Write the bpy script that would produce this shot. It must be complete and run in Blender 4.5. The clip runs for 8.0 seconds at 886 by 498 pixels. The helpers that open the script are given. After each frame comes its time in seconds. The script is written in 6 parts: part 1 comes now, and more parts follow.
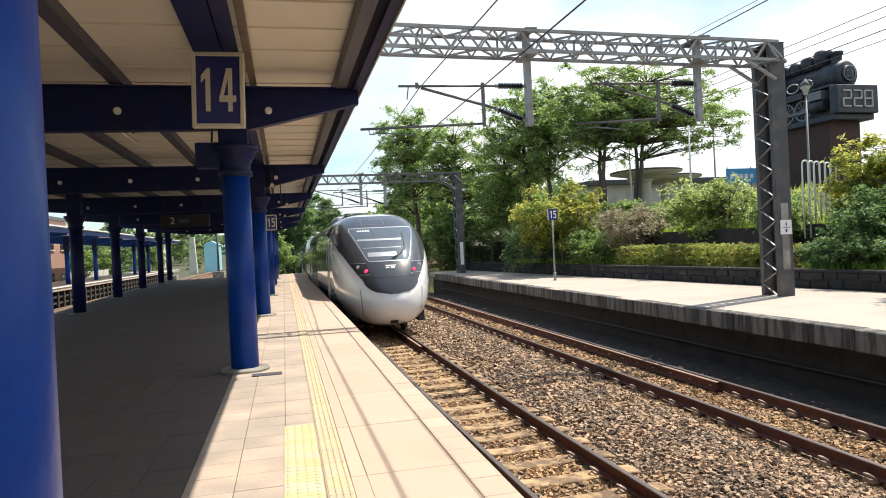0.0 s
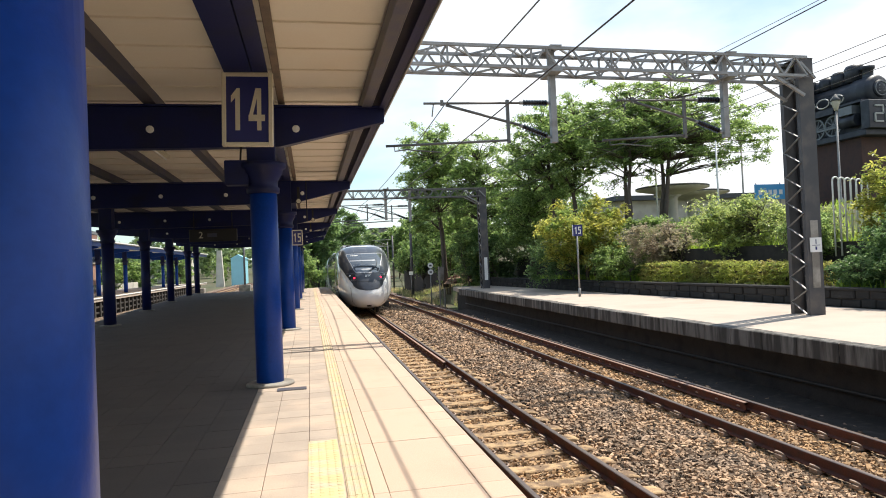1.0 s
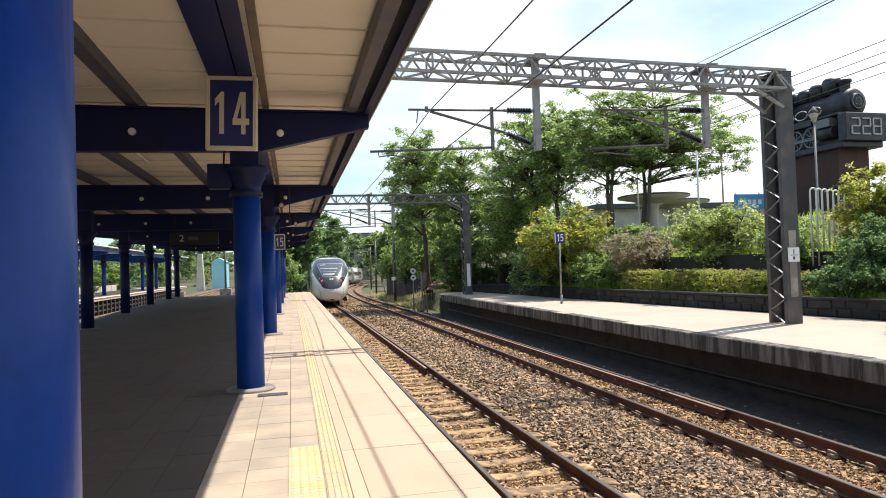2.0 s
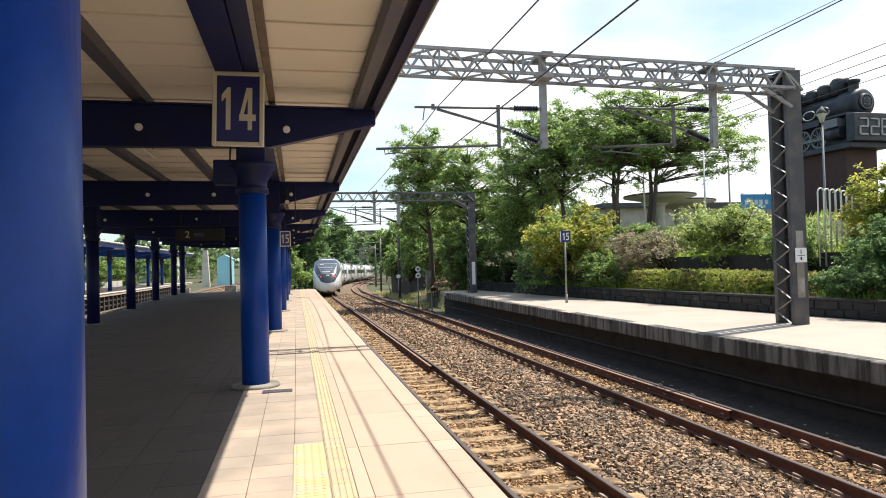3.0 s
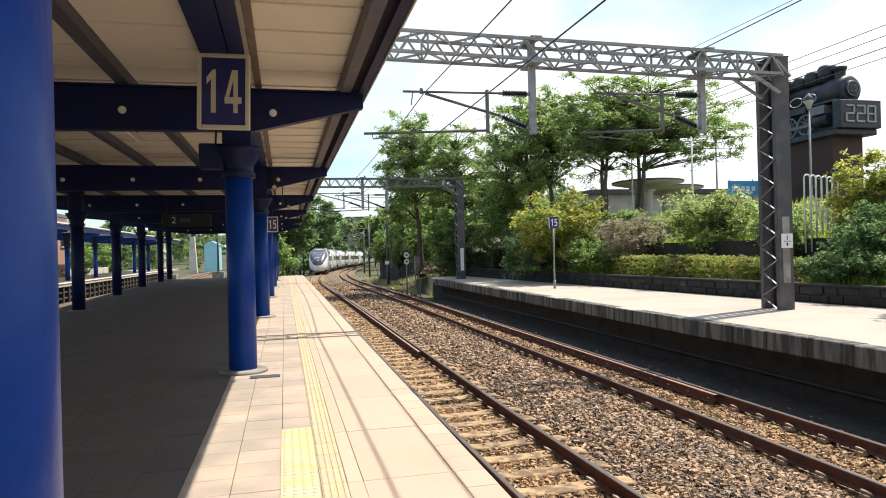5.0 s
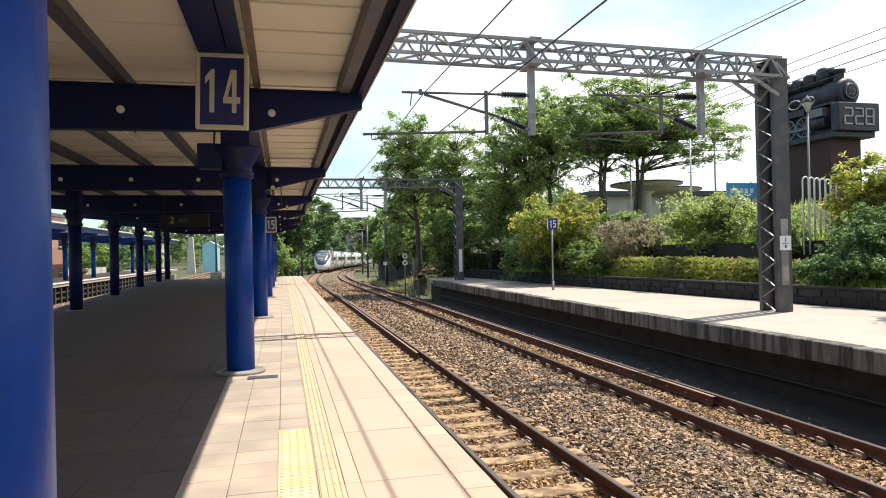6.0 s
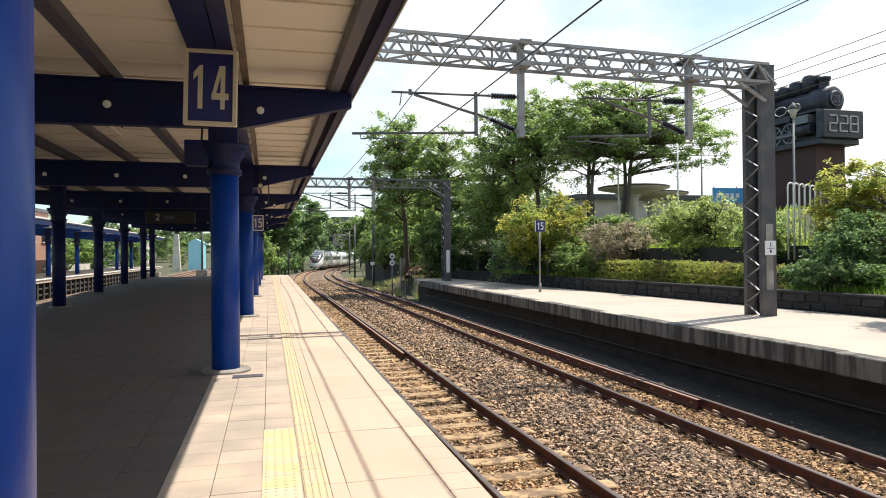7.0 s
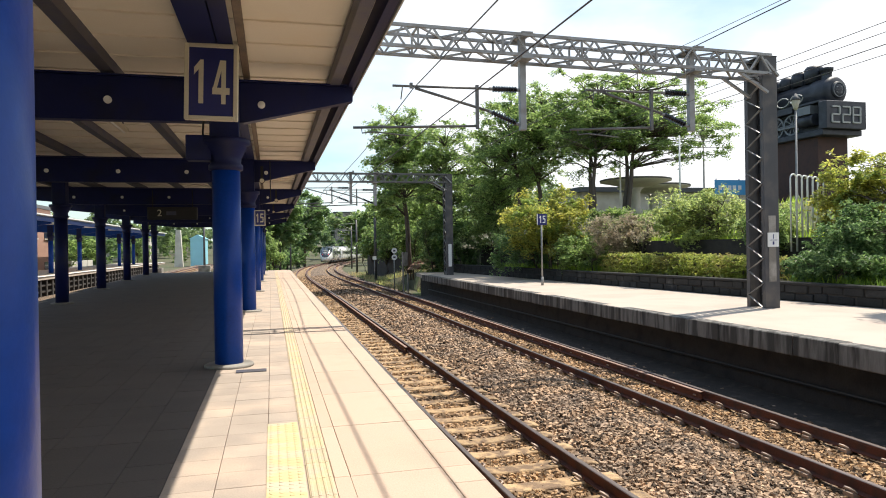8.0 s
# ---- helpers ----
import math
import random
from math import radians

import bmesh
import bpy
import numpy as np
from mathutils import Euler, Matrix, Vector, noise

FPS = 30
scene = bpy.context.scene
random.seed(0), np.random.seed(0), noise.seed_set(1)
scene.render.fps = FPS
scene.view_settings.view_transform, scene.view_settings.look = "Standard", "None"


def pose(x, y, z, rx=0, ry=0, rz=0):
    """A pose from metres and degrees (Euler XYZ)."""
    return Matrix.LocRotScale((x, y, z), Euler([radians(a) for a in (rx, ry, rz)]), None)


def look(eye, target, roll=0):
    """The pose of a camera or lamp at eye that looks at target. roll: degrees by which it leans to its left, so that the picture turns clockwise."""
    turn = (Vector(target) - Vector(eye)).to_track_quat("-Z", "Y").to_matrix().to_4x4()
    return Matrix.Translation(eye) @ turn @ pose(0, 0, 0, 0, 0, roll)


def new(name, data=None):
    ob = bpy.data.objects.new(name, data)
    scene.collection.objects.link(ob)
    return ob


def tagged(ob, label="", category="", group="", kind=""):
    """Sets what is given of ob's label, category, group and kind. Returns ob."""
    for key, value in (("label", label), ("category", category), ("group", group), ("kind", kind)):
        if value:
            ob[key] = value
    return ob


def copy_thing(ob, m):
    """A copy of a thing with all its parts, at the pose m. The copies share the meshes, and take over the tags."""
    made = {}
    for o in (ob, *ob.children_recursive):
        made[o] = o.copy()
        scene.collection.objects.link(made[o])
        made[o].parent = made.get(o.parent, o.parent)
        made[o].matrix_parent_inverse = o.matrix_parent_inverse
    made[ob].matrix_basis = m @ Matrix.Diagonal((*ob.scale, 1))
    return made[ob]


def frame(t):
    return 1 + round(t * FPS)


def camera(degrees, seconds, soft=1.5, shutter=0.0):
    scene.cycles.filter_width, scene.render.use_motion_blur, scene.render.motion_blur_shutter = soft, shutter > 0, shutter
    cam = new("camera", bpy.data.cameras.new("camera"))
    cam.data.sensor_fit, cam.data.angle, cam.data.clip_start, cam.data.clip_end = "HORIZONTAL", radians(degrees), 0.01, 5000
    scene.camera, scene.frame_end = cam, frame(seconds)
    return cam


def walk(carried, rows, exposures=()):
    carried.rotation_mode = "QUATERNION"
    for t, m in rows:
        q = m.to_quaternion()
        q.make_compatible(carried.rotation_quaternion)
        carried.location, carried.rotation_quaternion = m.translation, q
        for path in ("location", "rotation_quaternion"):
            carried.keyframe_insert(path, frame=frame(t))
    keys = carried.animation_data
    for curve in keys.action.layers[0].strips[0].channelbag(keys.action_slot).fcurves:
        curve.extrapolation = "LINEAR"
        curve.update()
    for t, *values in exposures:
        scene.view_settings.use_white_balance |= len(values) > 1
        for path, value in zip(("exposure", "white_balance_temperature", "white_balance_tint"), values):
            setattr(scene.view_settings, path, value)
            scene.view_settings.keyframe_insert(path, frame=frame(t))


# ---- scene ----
# camera: a hand-held phone on the covered platform; y runs along the platform, z = 0 is its paving
cam = camera(66.72, 8.0, soft=1.0)
PATH = [
    (0, pose(0.013, -0.039, 1.400, 89.730, 2.828, -13.284)),
    (0.5, pose(0.006, -0.040, 1.412, 90.431, 4.066, -11.153)),
    (1, pose(0.009, -0.081, 1.427, 91.069, 2.489, -11.222)),
    (1.5, pose(0.005, -0.097, 1.435, 91.509, 2.062, -12.844)),
    (3, pose(-0.007, -0.066, 1.429, 91.355, 1.500, -12.299)),
    (3.5, pose(-0.006, -0.054, 1.422, 91.128, 1.378, -12.459)),
    (4, pose(-0.014, -0.039, 1.414, 90.546, 1.005, -13.679)),
    (4.5, pose(0.000, -0.039, 1.412, 90.148, 1.516, -13.274)),
    (6, pose(0.003, -0.023, 1.409, 90.268, 1.308, -13.405)),
    (6.5, pose(-0.002, -0.014, 1.405, 90.188, 1.083, -14.108)),
    (7, pose(-0.002, -0.008, 1.405, 90.318, 0.583, -14.483)),
    (7.5, pose(0.005, 0.013, 1.407, 89.153, 0.934, -14.439)),
    (8, pose(-0.004, 0.002, 1.399, 89.824, 0.948, -14.320)),
]
walk(cam, PATH, exposures=[(0.0, 0.44), (8.0, 0.44)])

# ---- light: high sun from the right and a little ahead, bright hazy sky ----
SUN_WAY = Vector((0.49, 0.19, 1.0)).normalized()
world = bpy.data.worlds.new("sky")
scene.world = world
world.use_nodes = True
wn, wl = world.node_tree.nodes, world.node_tree.links
wn.clear()
w_out = wn.new("ShaderNodeOutputWorld")
w_bg = wn.new("ShaderNodeBackground")
w_sky = wn.new("ShaderNodeTexSky")
w_sky.sky_type, w_sky.sun_disc = "NISHITA", False
w_sky.sun_elevation = math.asin(SUN_WAY.z)
w_sky.sun_rotation = math.atan2(SUN_WAY.x, SUN_WAY.y)
w_sky.air_density, w_sky.dust_density = 1.0, 1.0
w_tc = wn.new("ShaderNodeTexCoord")
w_map = wn.new("ShaderNodeMapping")
w_map.inputs["Scale"].default_value = (1.0, 1.0, 2.2)
w_noise = wn.new("ShaderNodeTexNoise")
w_noise.inputs["Scale"].default_value, w_noise.inputs["Detail"].default_value = 2.3, 6
w_ramp = wn.new("ShaderNodeValToRGB")
w_ramp.color_ramp.elements[0].position, w_ramp.color_ramp.elements[1].position = 0.52, 0.76
w_ramp.color_ramp.elements[0].color = (0.20, 0.20, 0.20, 1)
w_mix = wn.new("ShaderNodeMix")
w_mix.data_type = "RGBA"
w_mix.inputs[7].default_value = (12.5, 12.8, 13.2, 1)
wl.new(w_tc.outputs["Generated"], w_map.inputs["Vector"])
wl.new(w_map.outputs["Vector"], w_noise.inputs["Vector"])
w_sep = wn.new("ShaderNodeSeparateXYZ")
wl.new(w_tc.outputs["Generated"], w_sep.inputs[0])
w_toward = wn.new("ShaderNodeMath")
w_toward.operation = "MULTIPLY_ADD"
w_toward.inputs[1].default_value = 0.5
wl.new(w_sep.outputs["X"], w_toward.inputs[0])
wl.new(w_noise.outputs["Fac"], w_toward.inputs[2])
w_low = wn.new("ShaderNodeMath")
w_low.operation = "MULTIPLY_ADD"
w_low.inputs[1].default_value, w_low.inputs[2].default_value = -0.60, 0.18
wl.new(w_sep.outputs["Z"], w_low.inputs[0])
w_haze = wn.new("ShaderNodeMath")
w_haze.operation = "ADD"
wl.new(w_toward.outputs[0], w_haze.inputs[0])
wl.new(w_low.outputs[0], w_haze.inputs[1])
wl.new(w_haze.outputs[0], w_ramp.inputs["Fac"])
wl.new(w_ramp.outputs["Color"], w_mix.inputs[0])
w_gain = wn.new("ShaderNodeVectorMath")
w_gain.operation = "MULTIPLY"
w_gain.inputs[1].default_value = (1.55, 1.85, 1.85)
wl.new(w_sky.outputs["Color"], w_gain.inputs[0])
wl.new(w_gain.outputs[0], w_mix.inputs[6])
wl.new(w_mix.outputs[2], w_bg.inputs["Color"])
w_bg.inputs["Strength"].default_value = 0.075
wl.new(w_bg.outputs["Background"], w_out.inputs["Surface"])
sun = new("sun", bpy.data.lights.new("sun", "SUN"))
sun.data.energy, sun.data.angle, sun.data.color = 5.0, radians(0.5), (1.0, 0.92, 0.80)
sun.matrix_world = look(SUN_WAY * 50, (0, 0, 0))


# ---- materials ----
def mat(name, col, rough=0.6, metal=0.0, var=0.18, scale=4.0, bump=0.1, fine=60.0, col2=None, mix2=(0.45, 0.65),
        pieces=0.0, islands=0.0, leaf=0.0, coat=0.0, stretch=(1, 1, 1), spec=0.5):
    """A surface with two scales of variation, an optional second colour in patches, and relief."""
    m = bpy.data.materials.new(name)
    m.use_nodes = True
    n, l = m.node_tree.nodes, m.node_tree.links
    bsdf = n["Principled BSDF"]
    bsdf.inputs["Roughness"].default_value = rough
    bsdf.inputs["Metallic"].default_value = metal
    bsdf.inputs["Coat Weight"].default_value = coat
    bsdf.inputs["Specular IOR Level"].default_value = spec
    tc = n.new("ShaderNodeTexCoord")
    mp = n.new("ShaderNodeMapping")
    mp.inputs["Scale"].default_value = stretch
    if pieces:
        place = n.new("ShaderNodeNewGeometry")
        l.new(place.outputs["Position"], mp.inputs["Vector"])
    else:
        l.new(tc.outputs["Object"], mp.inputs["Vector"])

    def noise_node(s, detail):
        t = n.new("ShaderNodeTexNoise")
        t.inputs["Scale"].default_value, t.inputs["Detail"].default_value = s, detail
        l.new(mp.outputs["Vector"], t.inputs["Vector"])
        return t

    big, small = noise_node(scale, 5), noise_node(fine, 3)
    c = n.new("ShaderNodeRGB")
    c.outputs[0].default_value = (*col, 1)
    colour = c.outputs[0]
    if col2:
        ramp = n.new("ShaderNodeMapRange")
        ramp.inputs[1].default_value, ramp.inputs[2].default_value = mix2
        l.new(big.outputs["Fac"], ramp.inputs[0])
        mx = n.new("ShaderNodeMix")
        mx.data_type = "RGBA"
        l.new(ramp.outputs[0], mx.inputs[0])
        l.new(colour, mx.inputs[6])
        mx.inputs[7].default_value = (*col2, 1)
        colour = mx.outputs[2]
    # value: 1 +- var over both scales, and per piece
    def madd(a, k, b):
        t = n.new("ShaderNodeMath")
        t.operation = "MULTIPLY_ADD"
        l.new(a, t.inputs[0])
        t.inputs[1].default_value = k
        if isinstance(b, float):
            t.inputs[2].default_value = b
        else:
            l.new(b, t.inputs[2])
        return t.outputs[0]
    value = madd(big.outputs["Fac"], var * 2.2, 1.0 - var * 1.1 - var * 0.7 - pieces * 0.5 - islands * 0.5)
    value = madd(small.outputs["Fac"], var * 1.4, value)
    if pieces:
        info = n.new("ShaderNodeObjectInfo")
        value = madd(info.outputs["Random"], pieces, value)
    if islands:
        geo = n.new("ShaderNodeNewGeometry")
        value = madd(geo.outputs["Random Per Island"], islands, value)
    hsv = n.new("ShaderNodeHueSaturation")
    l.new(colour, hsv.inputs["Color"])
    l.new(value, hsv.inputs["Value"])
    l.new(hsv.outputs["Color"], bsdf.inputs["Base Color"])
    if bump:
        bp = n.new("ShaderNodeBump")
        bp.inputs["Strength"].default_value, bp.inputs["Distance"].default_value = min(1.0, bump * 3), 0.01
        l.new(small.outputs["Fac"], bp.inputs["Height"])
        l.new(bp.outputs["Normal"], bsdf.inputs["Normal"])
    if leaf:
        warm = madd(geo.outputs["Random Per Island"], -0.045, 0.515)
        l.new(warm, hsv.inputs["Hue"])
        tr = n.new("ShaderNodeBsdfTranslucent")
        through_leaf = n.new("ShaderNodeHueSaturation")
        through_leaf.inputs["Hue"].default_value, through_leaf.inputs["Value"].default_value = 0.495, 2.3
        l.new(hsv.outputs["Color"], through_leaf.inputs["Color"])
        l.new(through_leaf.outputs["Color"], tr.inputs["Color"])
        ms = n.new("ShaderNodeMixShader")
        ms.inputs[0].default_value = leaf
        l.new(bsdf.outputs[0], ms.inputs[1])
        l.new(tr.outputs[0], ms.inputs[2])
        l.new(ms.outputs[0], n["Material Output"].inputs["Surface"])
    return m


def glow(name, col, strength):
    m = bpy.data.materials.new(name)
    m.use_nodes = True
    b = m.node_tree.nodes["Principled BSDF"]
    b.inputs["Base Color"].default_value = (*col, 1)
    b.inputs["Emission Color"].default_value = (*col, 1)
    b.inputs["Emission Strength"].default_value = strength
    return m


BLUE = mat("blue_gloss_paint", (0.004, 0.045, 0.28), 0.36, var=0.3, scale=2.2, bump=0.03, fine=35, spec=0.22, col2=(0.004, 0.036, 0.21))
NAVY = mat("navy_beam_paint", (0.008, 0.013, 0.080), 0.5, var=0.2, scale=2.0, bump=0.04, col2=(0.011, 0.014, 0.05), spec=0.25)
PURLIN = mat("aged_steel_purlin", (0.085, 0.083, 0.098), 0.55, var=0.3, scale=3, bump=0.05, col2=(0.05, 0.055, 0.10))
CEIL = mat("cream_roof_sheet", (0.82, 0.77, 0.65), 0.55, var=0.07, scale=1.2, bump=0.02, col2=(0.77, 0.70, 0.56), mix2=(0.5, 0.8))
FASCIA = mat("grey_galvanised_fascia", (0.48, 0.47, 0.45), 0.5, var=0.2, scale=3, bump=0.04, col2=(0.28, 0.26, 0.24))
TILE = mat("buff_paving_tile", (0.53, 0.395, 0.30), 0.75, var=0.22, scale=1.7, bump=0.06, fine=90, col2=(0.45, 0.355, 0.275), pieces=0.14)
TILE_REST = mat("buff_paving_field", (0.52, 0.39, 0.30), 0.75, var=0.22, scale=0.9, bump=0.06, fine=90, col2=(0.44, 0.35, 0.275), islands=0.1)
TILE_GREY = mat("greyish_paving_tile", (0.39, 0.325, 0.27), 0.78, var=0.26, scale=1.5, bump=0.06, fine=90, col2=(0.46, 0.36, 0.285), pieces=0.14)
# covered paving: the roof's shade is put into this darker grey
TILE_SHADE = mat("shade_grey_paving", (0.096, 0.080, 0.072), 0.8, var=0.24, scale=0.8, bump=0.08, fine=70, col2=(0.074, 0.063, 0.058), islands=0.12)
JOINT = mat("dirty_joint_bed", (0.27, 0.215, 0.175), 0.9, var=0.25, scale=6)
YELLOW = mat("worn_yellow_tactile", (0.56, 0.46, 0.27), 0.75, var=0.2, scale=5, bump=0.1, col2=(0.47, 0.375, 0.275), mix2=(0.36, 0.6), pieces=0.08)
YELLOW_DOT = mat("strong_yellow_tactile", (0.62, 0.51, 0.27), 0.75, var=0.25, scale=3.0, bump=0.1, col2=(0.55, 0.45, 0.33), mix2=(0.44, 0.56), pieces=0.12, stretch=(0.8, 2.0, 1))
CONC = mat("weathered_concrete", (0.34, 0.32, 0.285), 0.85, var=0.35, scale=2.6, bump=0.15, fine=50, col2=(0.17, 0.155, 0.135), mix2=(0.4, 0.6), pieces=0.15)
CONC_LIGHT = mat("bleached_concrete_paving", (0.47, 0.40, 0.335), 0.85, var=0.2, scale=0.7, bump=0.1, fine=50, col2=(0.40, 0.32, 0.265))
# masonry darkened so that wall shade is part of the colour
CONC_DARK = mat("shade_dark_masonry", (0.05, 0.043, 0.037), 0.9, var=0.4, scale=2.5, bump=0.25, fine=30, col2=(0.024, 0.022, 0.020), pieces=0.2)
SHADOW_SOIL = mat("shadow_dark_soil", (0.042, 0.035, 0.029), 0.95, var=0.4, scale=6, bump=0.33, fine=40, col2=(0.075, 0.06, 0.048), mix2=(0.55, 0.75))
STONEWALL = mat("black_mossy_stone", (0.026, 0.025, 0.024), 0.9, var=0.55, scale=2.2, bump=0.3, fine=22, col2=(0.075, 0.073, 0.07), mix2=(0.60, 0.75), pieces=0.3)
BALLAST = mat("brown_ballast_stone", (0.32, 0.215, 0.135), 0.9, var=0.28, scale=1.0, bump=0.1, islands=1.85, col2=(0.22, 0.16, 0.115))
BALLAST_RUST = mat("rust_dusted_ballast_stone", (0.36, 0.225, 0.115), 0.9, var=0.25, scale=1.0, bump=0.1, islands=1.5, col2=(0.24, 0.155, 0.09))
BALLAST_BED = mat("ballast_bed", (0.085, 0.058, 0.04), 0.95, var=0.5, scale=20, bump=0.33, fine=45, col2=(0.42, 0.30, 0.20), mix2=(0.5, 0.66))
SLEEPER = mat("dusty_concrete_sleeper", (0.45, 0.305, 0.165), 0.9, var=0.4, scale=7, bump=0.25, col2=(0.16, 0.105, 0.065), mix2=(0.42, 0.6), pieces=0.35)
CLIP = mat("pale_rail_clip", (0.36, 0.27, 0.21), 0.6, metal=0.2, var=0.2, bump=0.0, pieces=0.3)
CONC_EDGE = mat("streaked_platform_edge", (0.20, 0.19, 0.175), 0.85, var=0.4, scale=3.0, bump=0.15, fine=40, col2=(0.05, 0.047, 0.043), mix2=(0.40, 0.56), pieces=0.25, stretch=(2.2, 2.2, 0.25))
RUST = mat("rusty_rail_side", (0.13, 0.043, 0.026), 0.8, var=0.3, scale=5, bump=0.15, col2=(0.062, 0.030, 0.022))
RAILTOP = mat("polished_rail_head", (0.22, 0.175, 0.155), 0.42, metal=0.8, var=0.15, scale=4, bump=0.02)
GUARD_TOP = mat("dull_rusted_rail_top", (0.30, 0.19, 0.145), 0.7, var=0.2, scale=4, bump=0.05)
GALV = mat("grey_galvanised_steel", (0.28, 0.285, 0.285), 0.5, metal=0.3, var=0.25, scale=3, bump=0.05, col2=(0.19, 0.18, 0.168))
# tube steel darker than GALV: the backlit look is in its colour
TUBE_STEEL = mat("weathered_backlit_tube", (0.125, 0.125, 0.122), 0.5, metal=0.2, var=0.25, scale=4, bump=0.05, col2=(0.085, 0.08, 0.075))
POST_STEEL = mat("dark_grey_painted_steel", (0.06, 0.06, 0.066), 0.5, var=0.25, scale=2.5, bump=0.05, col2=(0.095, 0.085, 0.08))
RUST_BROWN = mat("brown_stained_duct", (0.16, 0.115, 0.075), 0.6, var=0.3, scale=3, bump=0.06, col2=(0.08, 0.06, 0.045))
PORCELAIN = mat("dark_brown_insulator", (0.018, 0.015, 0.016), 0.25, var=0.1, bump=0.0)
WIRE = mat("dark_copper_wire", (0.055, 0.05, 0.05), 0.5, var=0.1, bump=0.0)
SIGN_BLUE = mat("dark_blue_sign_panel", (0.022, 0.028, 0.15), 0.45, var=0.12, scale=5, bump=0.0)
SIGN_CREAM = mat("cream_sign_paint", (0.62, 0.57, 0.44), 0.6, var=0.12, scale=8, bump=0.02)
WHITE = mat("white_paint", (0.78, 0.78, 0.76), 0.5, var=0.06, scale=4, bump=0.02)
BLACK = mat("black_rubber", (0.015, 0.015, 0.016), 0.6, var=0.2, bump=0.05)
TRAIN_WHITE = mat("white_train_lacquer", (0.88, 0.89, 0.90), 0.22, var=0.03, scale=1.2, bump=0.0, coat=1.0)
TRAIN_GREY = mat("anthracite_train_mask", (0.045, 0.05, 0.062), 0.28, var=0.06, scale=1.5, bump=0.0, coat=0.4)
TRAIN_DARK = mat("dark_underframe", (0.03, 0.03, 0.032), 0.6, var=0.3, scale=5, bump=0.1)
TRAIN_SKIRT = mat("silver_train_skirt", (0.45, 0.46, 0.48), 0.35, metal=0.3, var=0.06, scale=2, bump=0.0)
GLASS_DARK = mat("tinted_train_glass", (0.035, 0.045, 0.055), 0.06, var=0.1, scale=1, bump=0.0, spec=0.9)
SCREEN_GLASS = mat("silvery_windscreen_glass", (0.16, 0.18, 0.20), 0.05, metal=0.55, var=0.08, scale=1, bump=0.0, coat=0.6)
RED_GLOW = glow("red_tail_lamp", (1.0, 0.02, 0.06), 3.0)
LENS = mat("clear_headlamp_lens", (0.55, 0.57, 0.6), 0.12, metal=0.5, var=0.05, bump=0.0, coat=0.8)
BARK = mat("grey_brown_bark", (0.10, 0.078, 0.06), 0.9, var=0.35, scale=6, bump=0.3, stretch=(1, 1, 0.25))
LEAF_A = mat("fresh_green_leaves", (0.185, 0.27, 0.092), 0.4, var=0.25, scale=0.4, bump=0.0, islands=1.15, leaf=0.52, col2=(0.125, 0.195, 0.065))
LEAF_B = mat("deep_green_leaves", (0.10, 0.175, 0.065), 0.4, var=0.22, scale=0.3, bump=0.0, islands=0.9, leaf=0.48, col2=(0.145, 0.23, 0.08))
LEAF_Y = mat("yellow_green_leaves", (0.275, 0.29, 0.06), 0.4, var=0.25, scale=1.1, bump=0.0, islands=1.0, leaf=0.5, col2=(0.145, 0.215, 0.055))
LEAF_S = mat("pale_green_shrub_leaves", (0.26, 0.32, 0.12), 0.4, var=0.25, scale=1.2, bump=0.0, islands=1.2, leaf=0.5, col2=(0.16, 0.22, 0.075))
LEAF_R = mat("pinkish_dry_leaves", (0.30, 0.265, 0.185), 0.6, var=0.25, scale=1.1, bump=0.0, islands=1.0, leaf=0.4, col2=(0.20, 0.235, 0.10))
LEAF_FAR = mat("hazy_far_leaves", (0.10, 0.16, 0.07), 0.6, var=0.25, scale=0.1, bump=0.0, islands=0.8, leaf=0.35, col2=(0.15, 0.21, 0.08))
HEDGE_M = mat("clipped_hedge_leaves", (0.235, 0.29, 0.065), 0.5, var=0.25, scale=0.9, bump=0.0, islands=1.0, leaf=0.45, col2=(0.26, 0.235, 0.085))
GRASS_M = mat("bright_grass", (0.22, 0.34, 0.05), 0.6, var=0.25, scale=1.0, bump=0.0, islands=0.8, leaf=0.45)
DRY_GRASS = mat("dry_straw_grass", (0.46, 0.40, 0.20), 0.7, var=0.25, scale=0.5, bump=0.0, islands=0.9, leaf=0.35, col2=(0.24, 0.29, 0.09), mix2=(0.45, 0.6))
SOIL = mat("earth_and_weeds", (0.085, 0.075, 0.042), 0.95, var=0.4, scale=0.5, bump=0.3, fine=8, col2=(0.06, 0.09, 0.03))
DIRT = mat("reddish_dirt", (0.30, 0.19, 0.13), 0.95, var=0.3, scale=3, bump=0.3, fine=14, col2=(0.2, 0.12, 0.085))
LOCO_BLACK = mat("weathered_black_iron", (0.018, 0.021, 0.031), 0.5, var=0.3, scale=2, bump=0.06, col2=(0.034, 0.038, 0.05))
LOCO_PALE = mat("pale_grey_numeral_paint", (0.40, 0.40, 0.38), 0.5, var=0.15, scale=3, bump=0.03)
LOCO_GREY = mat("grey_iron_highlight", (0.17, 0.18, 0.19), 0.5, metal=0.3, var=0.2, scale=3, bump=0.03)
PLINTH = mat("dark_red_brick_cladding", (0.075, 0.038, 0.031), 0.8, var=0.3, scale=3, bump=0.15, fine=20, col2=(0.05, 0.029, 0.026))
STUCCO = mat("off_white_stucco", (0.60, 0.57, 0.50), 0.8, var=0.14, scale=1, bump=0.05, col2=(0.45, 0.42, 0.37))
BRICK_FAR = mat("salmon_brick_facade", (0.42, 0.25, 0.19), 0.85, var=0.15, scale=0.6, bump=0.05)
